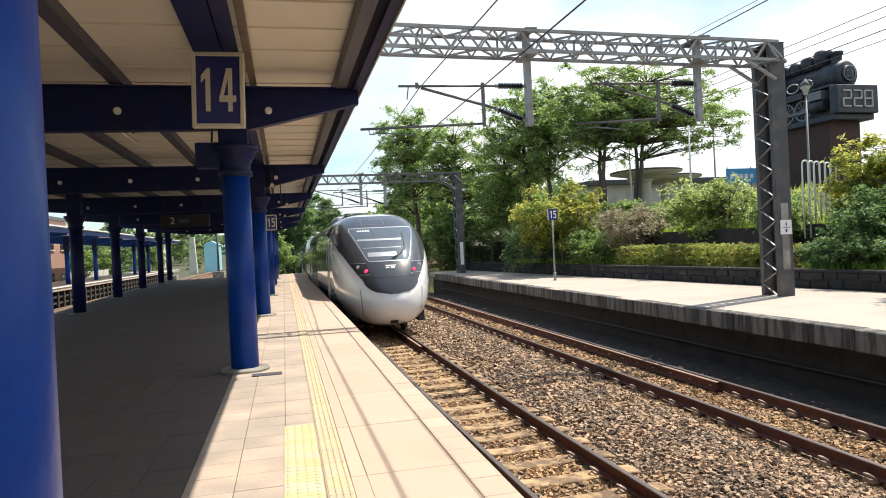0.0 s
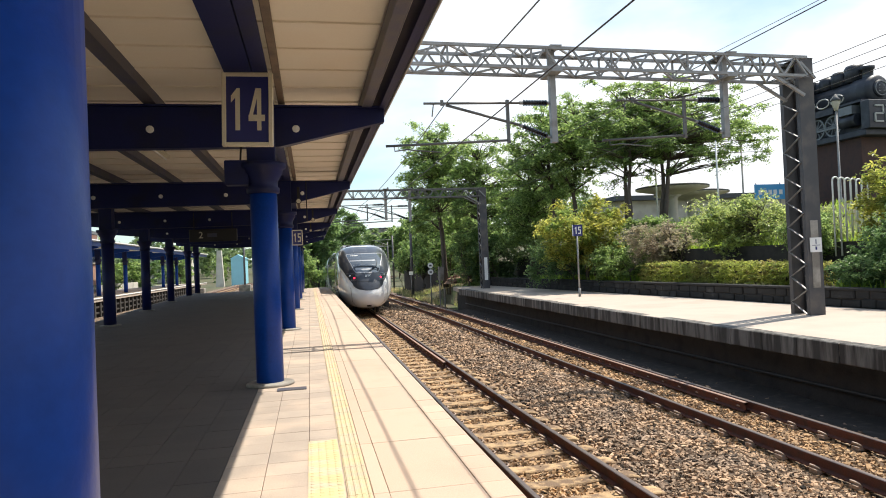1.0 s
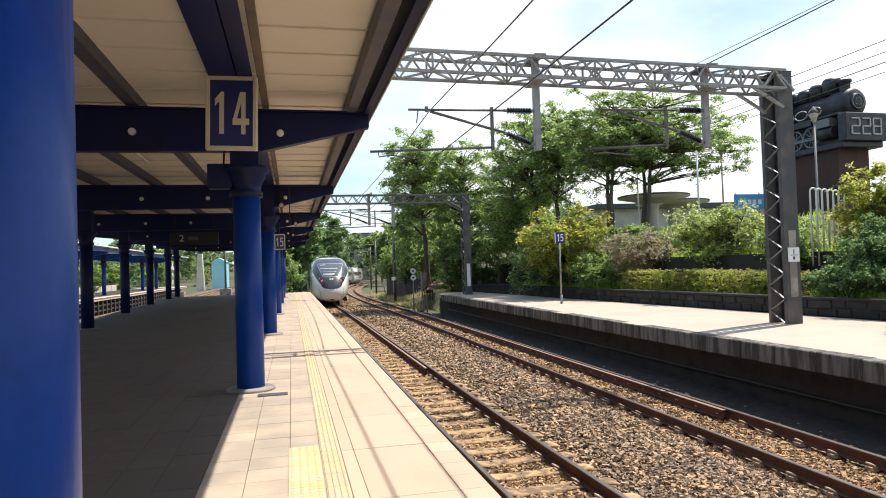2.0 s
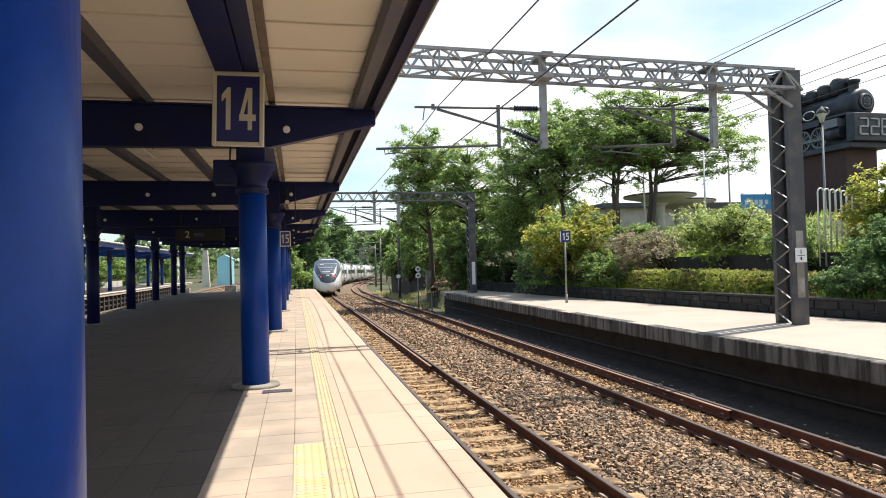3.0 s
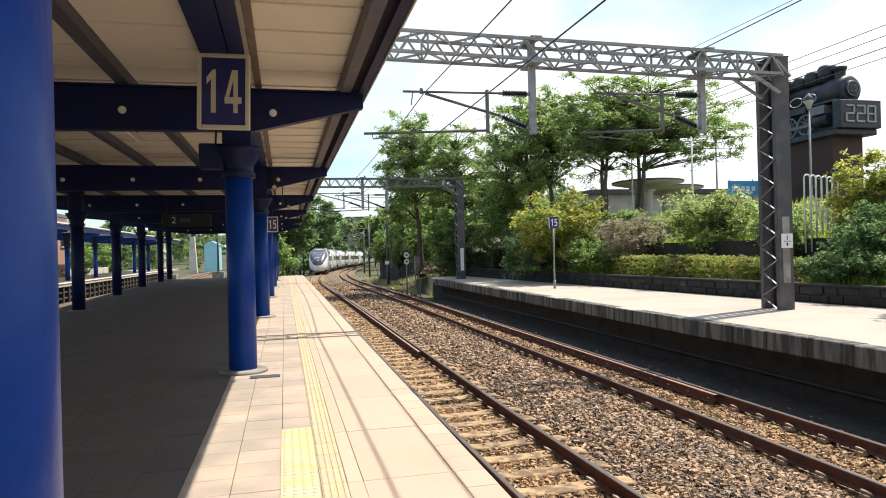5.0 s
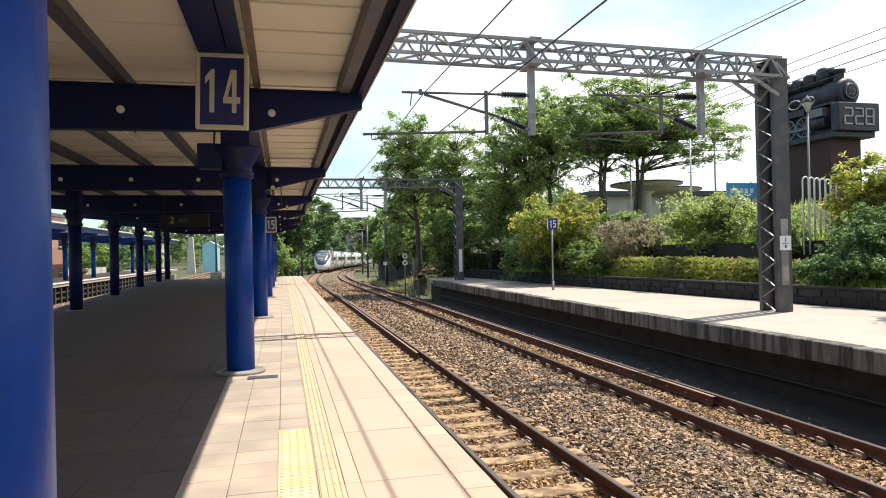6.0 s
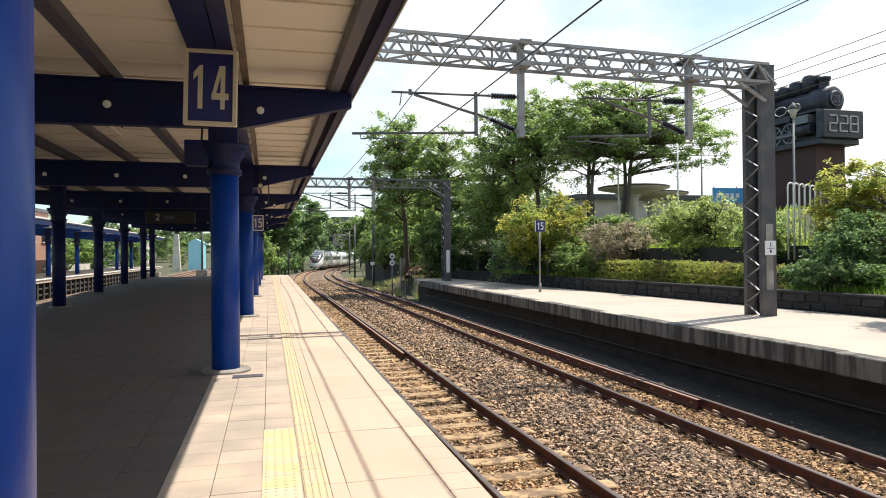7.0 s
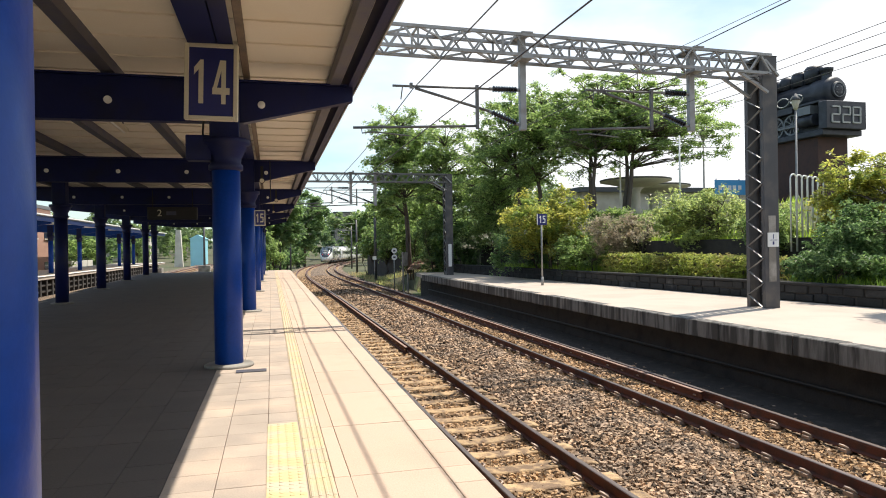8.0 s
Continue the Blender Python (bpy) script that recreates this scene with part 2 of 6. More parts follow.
BANNER = mat("sky_blue_banner", (0.06, 0.32, 0.62), 0.5, var=0.08, scale=1, bump=0.0)
CYAN_STEEL = mat("pale_cyan_painted_steel", (0.30, 0.64, 0.76), 0.5, var=0.1, scale=0.8, bump=0.0)
ROOF_DARK = mat("dark_roofing", (0.08, 0.085, 0.09), 0.7, var=0.2, scale=1, bump=0.05)


# ---- mesh tools ----
class Geo:
    """Collects vertices and faces of one mesh; every face knows whether it is smooth."""

    def __init__(self):
        self.v, self.f, self.s = [], [], []

    def add(self, verts, faces, smooth=False):
        k = len(self.v)
        self.v += [tuple(p) for p in verts]
        self.f += [tuple(i + k for i in q) for q in faces]
        self.s += [smooth] * len(faces)
        return self

    def box(self, x0, x1, y0, y1, z0, z1, m=None):
        p = [Vector((x, y, z)) for z in (z0, z1) for y in (y0, y1) for x in (x0, x1)]
        if m is not None:
            p = [m @ a for a in p]
        return self.add(p, [(0, 2, 3, 1), (4, 5, 7, 6), (0, 1, 5, 4), (2, 6, 7, 3), (0, 4, 6, 2), (1, 3, 7, 5)])

    def bar(self, a, b, w, h=None, up=(0, 0, 1)):
        """A square bar from a to b."""
        a, b = Vector(a), Vector(b)
        d = (b - a).normalized()
        s = d.cross(Vector(up))
        if s.length < 1e-4:
            s = d.cross(Vector((1, 0, 0)))
        s.normalize()
        u = s.cross(d)
        h = h or w
        p = [q + s * i * w / 2 + u * j * h / 2 for q in (a, b) for i, j in ((-1, -1), (1, -1), (1, 1), (-1, 1))]
        return self.add(p, [(0, 3, 2, 1), (4, 5, 6, 7), (0, 1, 5, 4), (1, 2, 6, 5), (2, 3, 7, 6), (3, 0, 4, 7)])

    def tube(self, a, b, r, r2=None, n=10, caps=True):
        a, b = Vector(a), Vector(b)
        d = (b - a).normalized()
        s = d.orthogonal().normalized()
        u = d.cross(s)
        r2 = r if r2 is None else r2
        ring = [(math.cos(t), math.sin(t)) for t in (2 * math.pi * i / n for i in range(n))]
        p = [a + (s * c + u * q) * r for c, q in ring] + [b + (s * c + u * q) * r2 for c, q in ring]
        self.add(p, [(i, (i + 1) % n, n + (i + 1) % n, n + i) for i in range(n)], True)
        if caps:
            k = len(self.v) - 2 * n
            self.f += [tuple(k + i for i in reversed(range(n))), tuple(k + n + i for i in range(n))]
            self.s += [False, False]
        return self

    def pipe(self, pts, r, n=8):
        """A round pipe along a line of points."""
        pts = [Vector(p) for p in pts]
        rings = []
        for i, p in enumerate(pts):
            d = (pts[min(i + 1, len(pts) - 1)] - pts[max(i - 1, 0)]).normalized()
            s = d.cross(Vector((0.13, 0.31, 0.94))).normalized()
            u = d.cross(s)
            rr = r[i] if isinstance(r, (list, tuple)) else r
            rings += [p + (s * math.cos(t) + u * math.sin(t)) * rr for t in (2 * math.pi * j / n for j in range(n))]
        m = len(pts)
        fs = [(i * n + j, i * n + (j + 1) % n, (i + 1) * n + (j + 1) % n, (i + 1) * n + j) for i in range(m - 1) for j in range(n)]
        fs += [tuple(reversed(range(n))), tuple((m - 1) * n + j for j in range(n))]
        return self.add(rings, fs, True)

    def lathe(self, prof, at=(0, 0, 0), n=28, m=None):
        """A turned body from (radius, height) pairs round a vertical axis."""
        p = []
        for r, z in prof:
            for i in range(n):
                t = 2 * math.pi * i / n
                q = Vector((r * math.cos(t), r * math.sin(t), z))
                p.append((m @ q) if m is not None else q + Vector(at))
        k = len(prof)
        fs = [(i * n + j, i * n + (j + 1) % n, (i + 1) * n + (j + 1) % n, (i + 1) * n + j) for i in range(k - 1) for j in range(n)]
        fs += [tuple(reversed(range(n))), tuple((k - 1) * n + j for j in range(n))]
        return self.add(p, fs, True)

    def prism(self, poly, h0, h1, axis="z", m=None):
        """A polygon drawn out between two heights along an axis."""
        def put(a, b, h):
            q = Vector((a, b, h) if axis == "z" else (a, h, b) if axis == "y" else (h, a, b))
            return m @ q if m is not None else q
        n = len(poly)
        p = [put(a, b, h) for h in (h0, h1) for a, b in poly]
        return self.add(p, [tuple(reversed(range(n))), tuple(range(n, 2 * n))] + [(i, (i + 1) % n, n + (i + 1) % n, n + i) for i in range(n)])


def mesh_of(name, g, material, bevel=0.0, normals=True):
    me = bpy.data.meshes.new(name)
    me.from_pydata(g.v, [], g.f)
    me.materials.append(material)
    me.polygons.foreach_set("use_smooth", g.s)
    if normals and len(g.f) < 60000:
        bm = bmesh.new()
        bm.from_mesh(me)
        bmesh.ops.recalc_face_normals(bm, faces=bm.faces)
        if bevel:
            es = [e for e in bm.edges if len(e.link_faces) == 2 and e.calc_face_angle(0) > 0.6]
            bmesh.ops.bevel(bm, geom=es, offset=bevel, segments=1, profile=0.5, affect="EDGES", clamp_overlap=True)
        bm.to_mesh(me)
        bm.free()
    me.update()
    return me


def part(name, g, material, parent=None, label="", bevel=0.0, normals=True):
    """One mesh object, under a thing or a part."""
    ob = new(name, g if isinstance(g, bpy.types.Mesh) else mesh_of(name, g, material, bevel, normals))
    if parent is not None:
        ob.parent = parent
    return tagged(ob, label)


def empty(name, at=(0, 0, 0), rz=0.0):
    ob = new(name)
    ob.empty_display_size = 0.2
    ob.matrix_basis = pose(*at, 0, 0, rz)
    return ob


def piece(name, me, parent, at, rot=(0, 0, 0), scale=(1, 1, 1)):
    """A piece that shares its mesh with its like."""
    ob = new(name, me)
    ob.parent = parent
    ob.location, ob.rotation_euler, ob.scale = at, rot, scale
    return ob


def letters(name, body, size, material, parent, m, depth=0.004, bold=0.0):
    """Solid lettering as a mesh, in the built-in font; m places it, its text running along x and its height along y."""
    cu = bpy.data.curves.new(name, "FONT")
    cu.body, cu.size, cu.extrude, cu.align_x, cu.align_y = body, size, depth, "CENTER", "CENTER"
    cu.offset = bold
    tmp = bpy.data.objects.new(name, cu)
    scene.collection.objects.link(tmp)
    dg = bpy.context.evaluated_depsgraph_get()
    me = bpy.data.meshes.new_from_object(tmp.evaluated_get(dg))
    bpy.data.objects.remove(tmp)
    me.materials.clear()
    me.materials.append(material)
    me.transform(m)
    return part(name, me, material, parent)


rng = random.Random(7)
nrg = np.random.default_rng(7)

# ---- track line: straight, then a right-hand bend ----
BEND_Y, BEND_R = 54.5, 500.0
TRACK_X, TRACK2_X, RAIL_Z = 2.75, 6.40, -1.06


def fall(s):
    """The line falls gently from the platform end on."""
    return 0.0052 * min(150.0, max(0.0, s - 32.0))


def on_line(s, x0, side=0.0):
    """Place and heading (degrees) at running length s along a line that starts at (x0, 0)."""
    r = BEND_R - (x0 - TRACK_X)
    if s <= BEND_Y:
        drift = 0.0018 * min(12.0, max(0.0, 12.0 - s)) ** 2 if x0 < 4 else 0.0
        return x0 + side + drift, s, 0.0
    a = (s - BEND_Y) / r
    rr = r - side
    return x0 + r - rr * math.cos(a), BEND_Y + rr * math.sin(a), -math.degrees(a)


# ---- ground ----
def wall_x(y):
    """The low stone wall behind the far platform runs slightly towards the track."""
    return 12.86 - 0.0945 * (y - 11.7)


def smooth(a, b, x):
    t = min(1.0, max(0.0, (x - a) / (b - a)))
    return t * t * (3 - 2 * t)


def ground_z(x, y):
    z = -1.52
    d = x - max(wall_x(y), 8.6) if y < 60 else x - (8.6 + ((y - 60) ** 2) / 430.0 + 3.0)
    if d > 0:
        near = 1.0 - smooth(38, 62, y)
        step = 0.30 if d < 2.8 else 1.42
        bank = (step + 1.52) * smooth(0.40, 0.41, d) - 1.52 + (3.0 - step) * smooth(2.9, 9.0, d)
        z = -1.52 + near * (bank + 1.52) + (1 - near) * 4.0 * smooth(0, 9.0, d)
    far = math.hypot(x, y)
    z -= fall(y) * smooth(-6.0, -2.0, x)
    z += smooth(130, 420, far) * 16.0 * (0.5 + 0.5 * noise.noise((x * 0.006, y * 0.006, 1.3)))
    z += 0.06 * noise.noise((x * 0.3, y * 0.3, 0)) * (1 if d > 2.6 else 0.2)
    return z


def build_ground():
    g = Geo()
    xs = sorted(set([-3000, -1500, -700, -400, -250, -160, -110, -80, -55, -40, -30, -22, -16, -12, -9, -6, -3, 0, 3, 6, 7.5, 8.6]
                    + [8.9 + 0.3 * i for i in range(50)] + [24.5 + 1.5 * i for i in range(20)] + [60, 75, 95, 130, 180, 250, 400, 700, 1500, 3000]))
    ys = [-3000, -1000, -400, -150, -60, -30, -20] + [-15 + 1.5 * i for i in range(70)] + [95, 105, 115, 130, 150, 175, 210, 250, 300, 360, 420, 500, 700, 1500, 3000]
    v = [(x, y, ground_z(x, y)) for y in ys for x in xs]
    w = len(xs)
    g.add(v, [(j * w + i, j * w + i + 1, (j + 1) * w + i + 1, (j + 1) * w + i) for j in range(len(ys) - 1) for i in range(w - 1)], True)
    tagged(part("ground", g, SOIL), "brown earth and weeds rising to a planted bank", "ground", kind="structure")


build_ground()


# ---- ballast and tracks ----
def build_ballast():
    g = Geo()
    n = 122
    cols = [-1.62, -0.9, 0.0, 0.9, 1.5, 1.95, 2.4, 2.9, 3.8, 4.7, 5.28]
    hts = [-1.29, -1.27, -1.27, -1.27, -1.20, -1.18, -1.20, -1.27, -1.27, -1.27, -1.30]
    rows = [-12 + 2.0 * i for i in range(n)]
    v = []
    for s in rows:
        for c, h in zip(cols, hts):
            x, y, _ = on_line(s, TRACK_X, c)
            v.append((x, y, h - fall(s)))
    w = len(cols)
    g.add(v, [(j * w + i, j * w + i + 1, (j + 1) * w + i + 1, (j + 1) * w + i) for j in range(n - 1) for i in range(w - 1)], True)
    k = len(cols)
    bed = part("ballast_bed", g, BALLAST_BED)
    tagged(bed, "bed of brown crushed stone under two tracks", "ballast", kind="structure")
    # loose stones, denser near the camera
    base = np.array([(-1, -1, -1), (1, -1, -1), (1, 1, -1), (-1, 1, -1), (-1, -1, 1), (1, -1, 1), (1, 1, 1), (-1, 1, 1)], float)
    quad = np.array([(4, 5, 6, 7), (0, 1, 5, 4), (1, 2, 6, 5), (2, 3, 7, 6), (3, 0, 4, 7)])
    allv, allf = [], []
    cnt = 0
    for y0, y1, dens, size in ((3.4, 8.0, 940, 0.0190), (8.0, 13.0, 680, 0.0212), (13.0, 22.0, 370, 0.0255), (22.0, 40.0, 160, 0.033), (40.0, 70.0, 75, 0.045)):
        num = int((y1 - y0) * 6.5 * dens)
        x = nrg.uniform(1.42, 7.92, num)
        y = nrg.uniform(y0, y1, num)
        u = x - TRACK_X
        z = np.interp(u, cols, hts) + nrg.uniform(-0.008, 0.016, num)
        sl = np.minimum(np.abs(u), np.abs(u - 3.65)) < 1.05
        onsl = sl & (np.abs((y / 0.6) % 1.0 - 0.5) < 0.19)
        keep = ~(onsl & (nrg.random(num) < np.where(u < 1.8, 0.62, 0.34)))
        keep &= ~((x > 7.30) & (nrg.random(num) < np.clip((x - 7.2) * 3.5, 0, 0.93)))
        drift = 0.0018 * np.clip(12.0 - y, 0, 12) ** 2
        for r, k in ((-0.566, 1), (0.566, 1), (3.084, 0), (4.216, 0)):
            keep &= np.abs(u - r - k * drift) > 0.075
        z = z - 0.0052 * np.clip(y - 32.0, 0, 150)
        x = x + np.clip(y - BEND_Y, 0, 99) ** 2 / (2 * BEND_R)
        x, y, z = x[keep], y[keep], z[keep]
        num = len(x)
        sc = size * nrg.uniform(0.6, 1.35, (num, 1, 1)) * nrg.uniform(0.6, 1.25, (num, 1, 3))
        p = base[None] * sc + nrg.normal(0, 0.25, (num, 8, 3)) * sc
        a, b = nrg.uniform(0, 6.28, num), nrg.uniform(-0.7, 0.7, num)
        ca, sa, cb, sb = np.cos(a), np.sin(a), np.cos(b), np.sin(b)
        px = p[:, :, 0] * cb[:, None] + p[:, :, 2] * sb[:, None]
        pz = -p[:, :, 0] * sb[:, None] + p[:, :, 2] * cb[:, None]
        qx = px * ca[:, None] - p[:, :, 1] * sa[:, None]
        qy = px * sa[:, None] + p[:, :, 1] * ca[:, None]
        p = np.stack([qx + x[:, None], qy + y[:, None], pz + z[:, None]], 2)
        allv.append(p.reshape(-1, 3))
        allf.append((quad[None] + (cnt + 8 * np.arange(num))[:, None, None]).reshape(-1, 4))
        cnt += 8 * num
    v, f = np.concatenate(allv), np.concatenate(allf)
    me = bpy.data.meshes.new("ballast_stones")
    me.from_pydata(v.tolist(), [], f.tolist())
    me.materials.append(BALLAST)
    me.materials.append(BALLAST_RUST)
    mid = v.reshape(-1, 8, 3).mean(1)[:, 0] - TRACK_X
    rusty = ((np.abs(mid) < 0.62) | (np.abs(mid - 3.65) < 0.75)) & (nrg.random(len(mid)) < 0.9)
    me.polygons.foreach_set("material_index", np.repeat(rusty.astype(np.int32), 5))
    tagged(new("ballast_stones", me), "loose brown and grey crushed stones between the rails", "ballast", kind="stuff")


build_ballast()


def rail_profile():
    return [(-0.065, 0), (0.065, 0), (0.065, 0.012), (0.012, 0.03), (0.012, 0.105), (0.034, 0.115), (0.034, 0.143), (-0.034, 0.143), (-0.034, 0.115),
            (-0.012, 0.105), (-0.012, 0.03), (-0.065, 0.012)]


def build_track(name, x0, s1, guard, sunk):
    track = tagged(empty(name), "rusty rails on dusty concrete sleepers", "railway track", kind="structure")
    run = [-12.0] + [float(i) for i in range(13)] + [22.0, 32.0, 44.0, BEND_Y] + [BEND_Y + 4.0 * i for i in range(1, int((s1 - BEND_Y) / 4))]
    prof = rail_profile()
    for side in (-0.566, 0.566, 0.44):
        g, top = Geo(), Geo()
        v, tv = [], []
        ss = run if abs(side) > 0.5 else [guard] + [s for s in run if s > guard + 0.5 and s < 130]
        for s in ss:
            for a, b in prof:
                x, y, _ = on_line(s, x0, side + a)
                v.append((x, y, RAIL_Z - 0.15 + b - fall(s)))
            for a, b in ((-0.034, 0.1432), (-0.026, 0.15), (0.026, 0.15), (0.034, 0.1432)):
                x, y, _ = on_line(s, x0, side + a)
                tv.append((x, y, RAIL_Z - 0.15 + b - fall(s)))
        n = len(prof)
        g.add(v, [(i * n + j, i * n + (j + 1) % n, (i + 1) * n + (j + 1) % n, (i + 1) * n + j) for i in range(len(ss) - 1) for j in range(n)])
        top.add(tv, [(i * 4 + j, i * 4 + j + 1, (i + 1) * 4 + j + 1, (i + 1) * 4 + j) for i in range(len(ss) - 1) for j in range(3)])
        if abs(side) > 0.5:
            rail = part("rail", g, RUST, track, "rusty brown running rail")
            part("rail_head", top, RAILTOP, rail, "polished steel running surface")
        else:
            rail = part("guard_rail", g, RUST, track, "rusty guard rail beside the running rail")
            part("rail_head", top, GUARD_TOP, rail, "dull pinkish rusted top")
    g = Geo().prism([(-1.0, -0.06), (1.0, -0.06), (1.0, 0.03), (0.9, 0.055), (0.4, 0.05), (0.25, 0.035), (-0.25, 0.035), (-0.4, 0.05), (-0.9, 0.055), (-1.0, 0.03)], -0.12, 0.12, "y")
    me = mesh_of("sleeper", g, SLEEPER, 0.012)
    clip = Geo().pipe([(0.0, 0.05, 0.0), (0.035, 0.05, 0.03), (0.065, 0.03, 0.05), (0.07, -0.01, 0.05), (0.045, -0.035, 0.035), (0.015, -0.03, 0.022), (0.0, 0.0, 0.016)], 0.012, 5)
    clip.box(-0.02, 0.05, -0.05, 0.06, -0.03, 0.006)
    cme = mesh_of("rail_clip", clip, CLIP)
    i = 0
    s = -8.7
    while s < min(s1, 118):
        x, y, a = on_line(s, x0, 0)
        sl = piece("sleeper", me, track, (x, y, RAIL_Z - 0.205 - sunk - fall(s)), (0, 0, radians(a)))
        if 2.5 < s < 26:
            for side in (-0.566, 0.566):
                for k in (-1, 1):
                    piece("rail_clip", cme, sl, (side + k * 0.060, 0, 0.058 + sunk), (0, 0, 0 if k > 0 else math.pi), (1.2, 1.2, 1.2))
        s += 0.6
    return track


build_track("railway_track", TRACK_X, 230, 16.3, 0.0)
build_track("railway_track", TRACK2_X, 230, 9.7, 0.045)


# ---- covered platform ----
PLAT_END = 47.5
EDGE = 1.23


def left_edge(y):
    return float(np.interp(y, [-20, 10, 21, 29, 36, 43, 49], [-5.6, -6.1, -6.6, -7.1, -7.5, -7.9, -8.2]))


def build_platform():
    plat = tagged(empty("pavement_platform"), "covered station platform of buff tiles with a yellow tactile line", "platform", kind="structure")
    g = Geo()
    ys = [-45, 0, 10, 21, 29, 36, 43, PLAT_END]
    poly = [(EDGE - 0.05, ys[0]), (EDGE - 0.05, PLAT_END)] + [(left_edge(y), y) for y in reversed(ys)]
    g.prism(poly, -1.6, -0.012)
    part("slab", g, JOINT, plat, "dirty mortar bed of the platform")
    # tiles: a shared mesh for those at the camera's feet, one joined field for the rest
    T = 0.30
    meshes = {}

    def slab_mesh(w, d, material):
        key = (round(w, 3), round(d, 3), material.name)
        if key not in meshes:
            meshes[key] = mesh_of("paving_tile", Geo().box(-w / 2 + 0.002, w / 2 - 0.002, -d / 2 + 0.002, d / 2 - 0.002, -0.03, 0), material, 0.003)
        return meshes[key]

    # tiles left of x = -0.62 take the colour with roof shade in it
    rest, shade_field, grey = Geo(), Geo(), Geo()
    shade_field.box(left_edge(-30), EDGE, -44.9, -8.0, -0.02, -0.002)
    # columns of paving: middle, width, length of a piece
    columns = [(1.125, 0.21, 0.30), (0.732, 0.576, 1.2), (0.394, 0.10, 1.2), (0.297, 0.094, 0.6)] + [(0.10 - T * i, T, T) for i in range(29)]
    for x, w, d in columns:
        y = -7.85
        while y < PLAT_END - 0.1:
            long = 1.2 if d == T and x > 1.0 and y > 7.0 else d
            cy = y + long / 2
            if x - w / 2 > left_edge(y) + 0.02 and cy + long / 2 < PLAT_END:
                if x > -0.62 and 3.2 < y < 15.0:
                    jz = rng.uniform(-0.002, 0.001)
                    kind = TILE_GREY if x < 0.2 else TILE
                    piece("paving_tile", slab_mesh(w, long, kind), plat, (x, cy, jz), (rng.uniform(-0.002, 0.002), rng.uniform(-0.002, 0.002), 0))
                else:
                    a, e, j = w / 2 - 0.002, long / 2 - 0.002, rng.uniform(-0.002, 0.001)
                    h = shade_field if x < -0.62 else grey if x < 0.2 else rest
                    k = len(h.v)
                    h.v += [(x - a, cy - e, j), (x + a, cy - e, j), (x + a, cy + e, j), (x - a, cy + e, j), (x - a - 0.002, cy - e - 0.002, j - 0.01),
                            (x + a + 0.002, cy - e - 0.002, j - 0.01), (x + a + 0.002, cy + e + 0.002, j - 0.01), (x - a - 0.002, cy + e + 0.002, j - 0.01)]
                    h.f += [(k, k + 1, k + 2, k + 3), (k + 4, k + 5, k + 1, k), (k + 5, k + 6, k + 2, k + 1), (k + 6, k + 7, k + 3, k + 2), (k + 7, k + 4, k, k + 3)]
                    h.s += [False] * 5
            y += long
    field = part("paving_field", rest, TILE_REST, plat, "buff square tiles", normals=False)
    tagged(field, kind="stuff")
    field = part("grey_paving_field", grey, TILE_GREY, plat, "greyish square tiles beside the tactile line", normals=False)
    tagged(field, kind="stuff")
    field = part("covered_paving_field", shade_field, TILE_SHADE, plat, "grey square tiles darkened for the roof's shade", normals=False)
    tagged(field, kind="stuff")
    # tactile warning line: thin raised ribs on low tiles
    rib = Geo().box(-0.075, 0.075, -0.149, 0.149, 0.0, 0.005)
    for k in range(4):
        rib.prism([(-0.06 + k * 0.04 - 0.010, 0.005), (-0.06 + k * 0.04 + 0.010, 0.005), (-0.06 + k * 0.04 + 0.006, 0.009), (-0.06 + k * 0.04 - 0.006, 0.009)], -0.147, 0.147, "y")
    rme = mesh_of("tactile_tile", rib, YELLOW)
    y = -2.0
    while y < 46:
        piece("tactile_tile", rme, plat, (0.262, y, 0))
        y += 0.30
    dots = Geo().box(-0.115, 0.115, -0.149, 0.149, 0.0, 0.004)
    for i in range(4):
        for j in range(5):
            dots.lathe([(0.016, 0.004), (0.010, 0.0050)], (-0.085 + i * 0.057, -0.115 + j * 0.057, 0), 8)
    dme = mesh_of("tactile_dot_tile", dots, YELLOW_DOT)
    for k in range(9):
        piece("tactile_dot_tile", dme, plat, (0.06, 5.42 - k * 0.30, 0))
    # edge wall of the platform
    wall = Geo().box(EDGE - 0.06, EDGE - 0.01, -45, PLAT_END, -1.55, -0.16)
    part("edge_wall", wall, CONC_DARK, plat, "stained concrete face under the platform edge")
    # coping coloured dark to cancel its sky-lit line, like the rail below
    cop = Geo().box(EDGE - 0.06, EDGE + 0.004, -45, PLAT_END, -0.15, -0.008)
    part("coping", cop, CONC_DARK, plat, "dark coping of the platform edge", bevel=0.01)


build_platform()


# ---- canopy over the platform ----
BAYS = [1.14, -6.4, -13.9, -21.4, -28.9, -36.4, 8.55, 16.0, 23.5, 31.0, 38.5, 46.0]
COL_X = -0.52


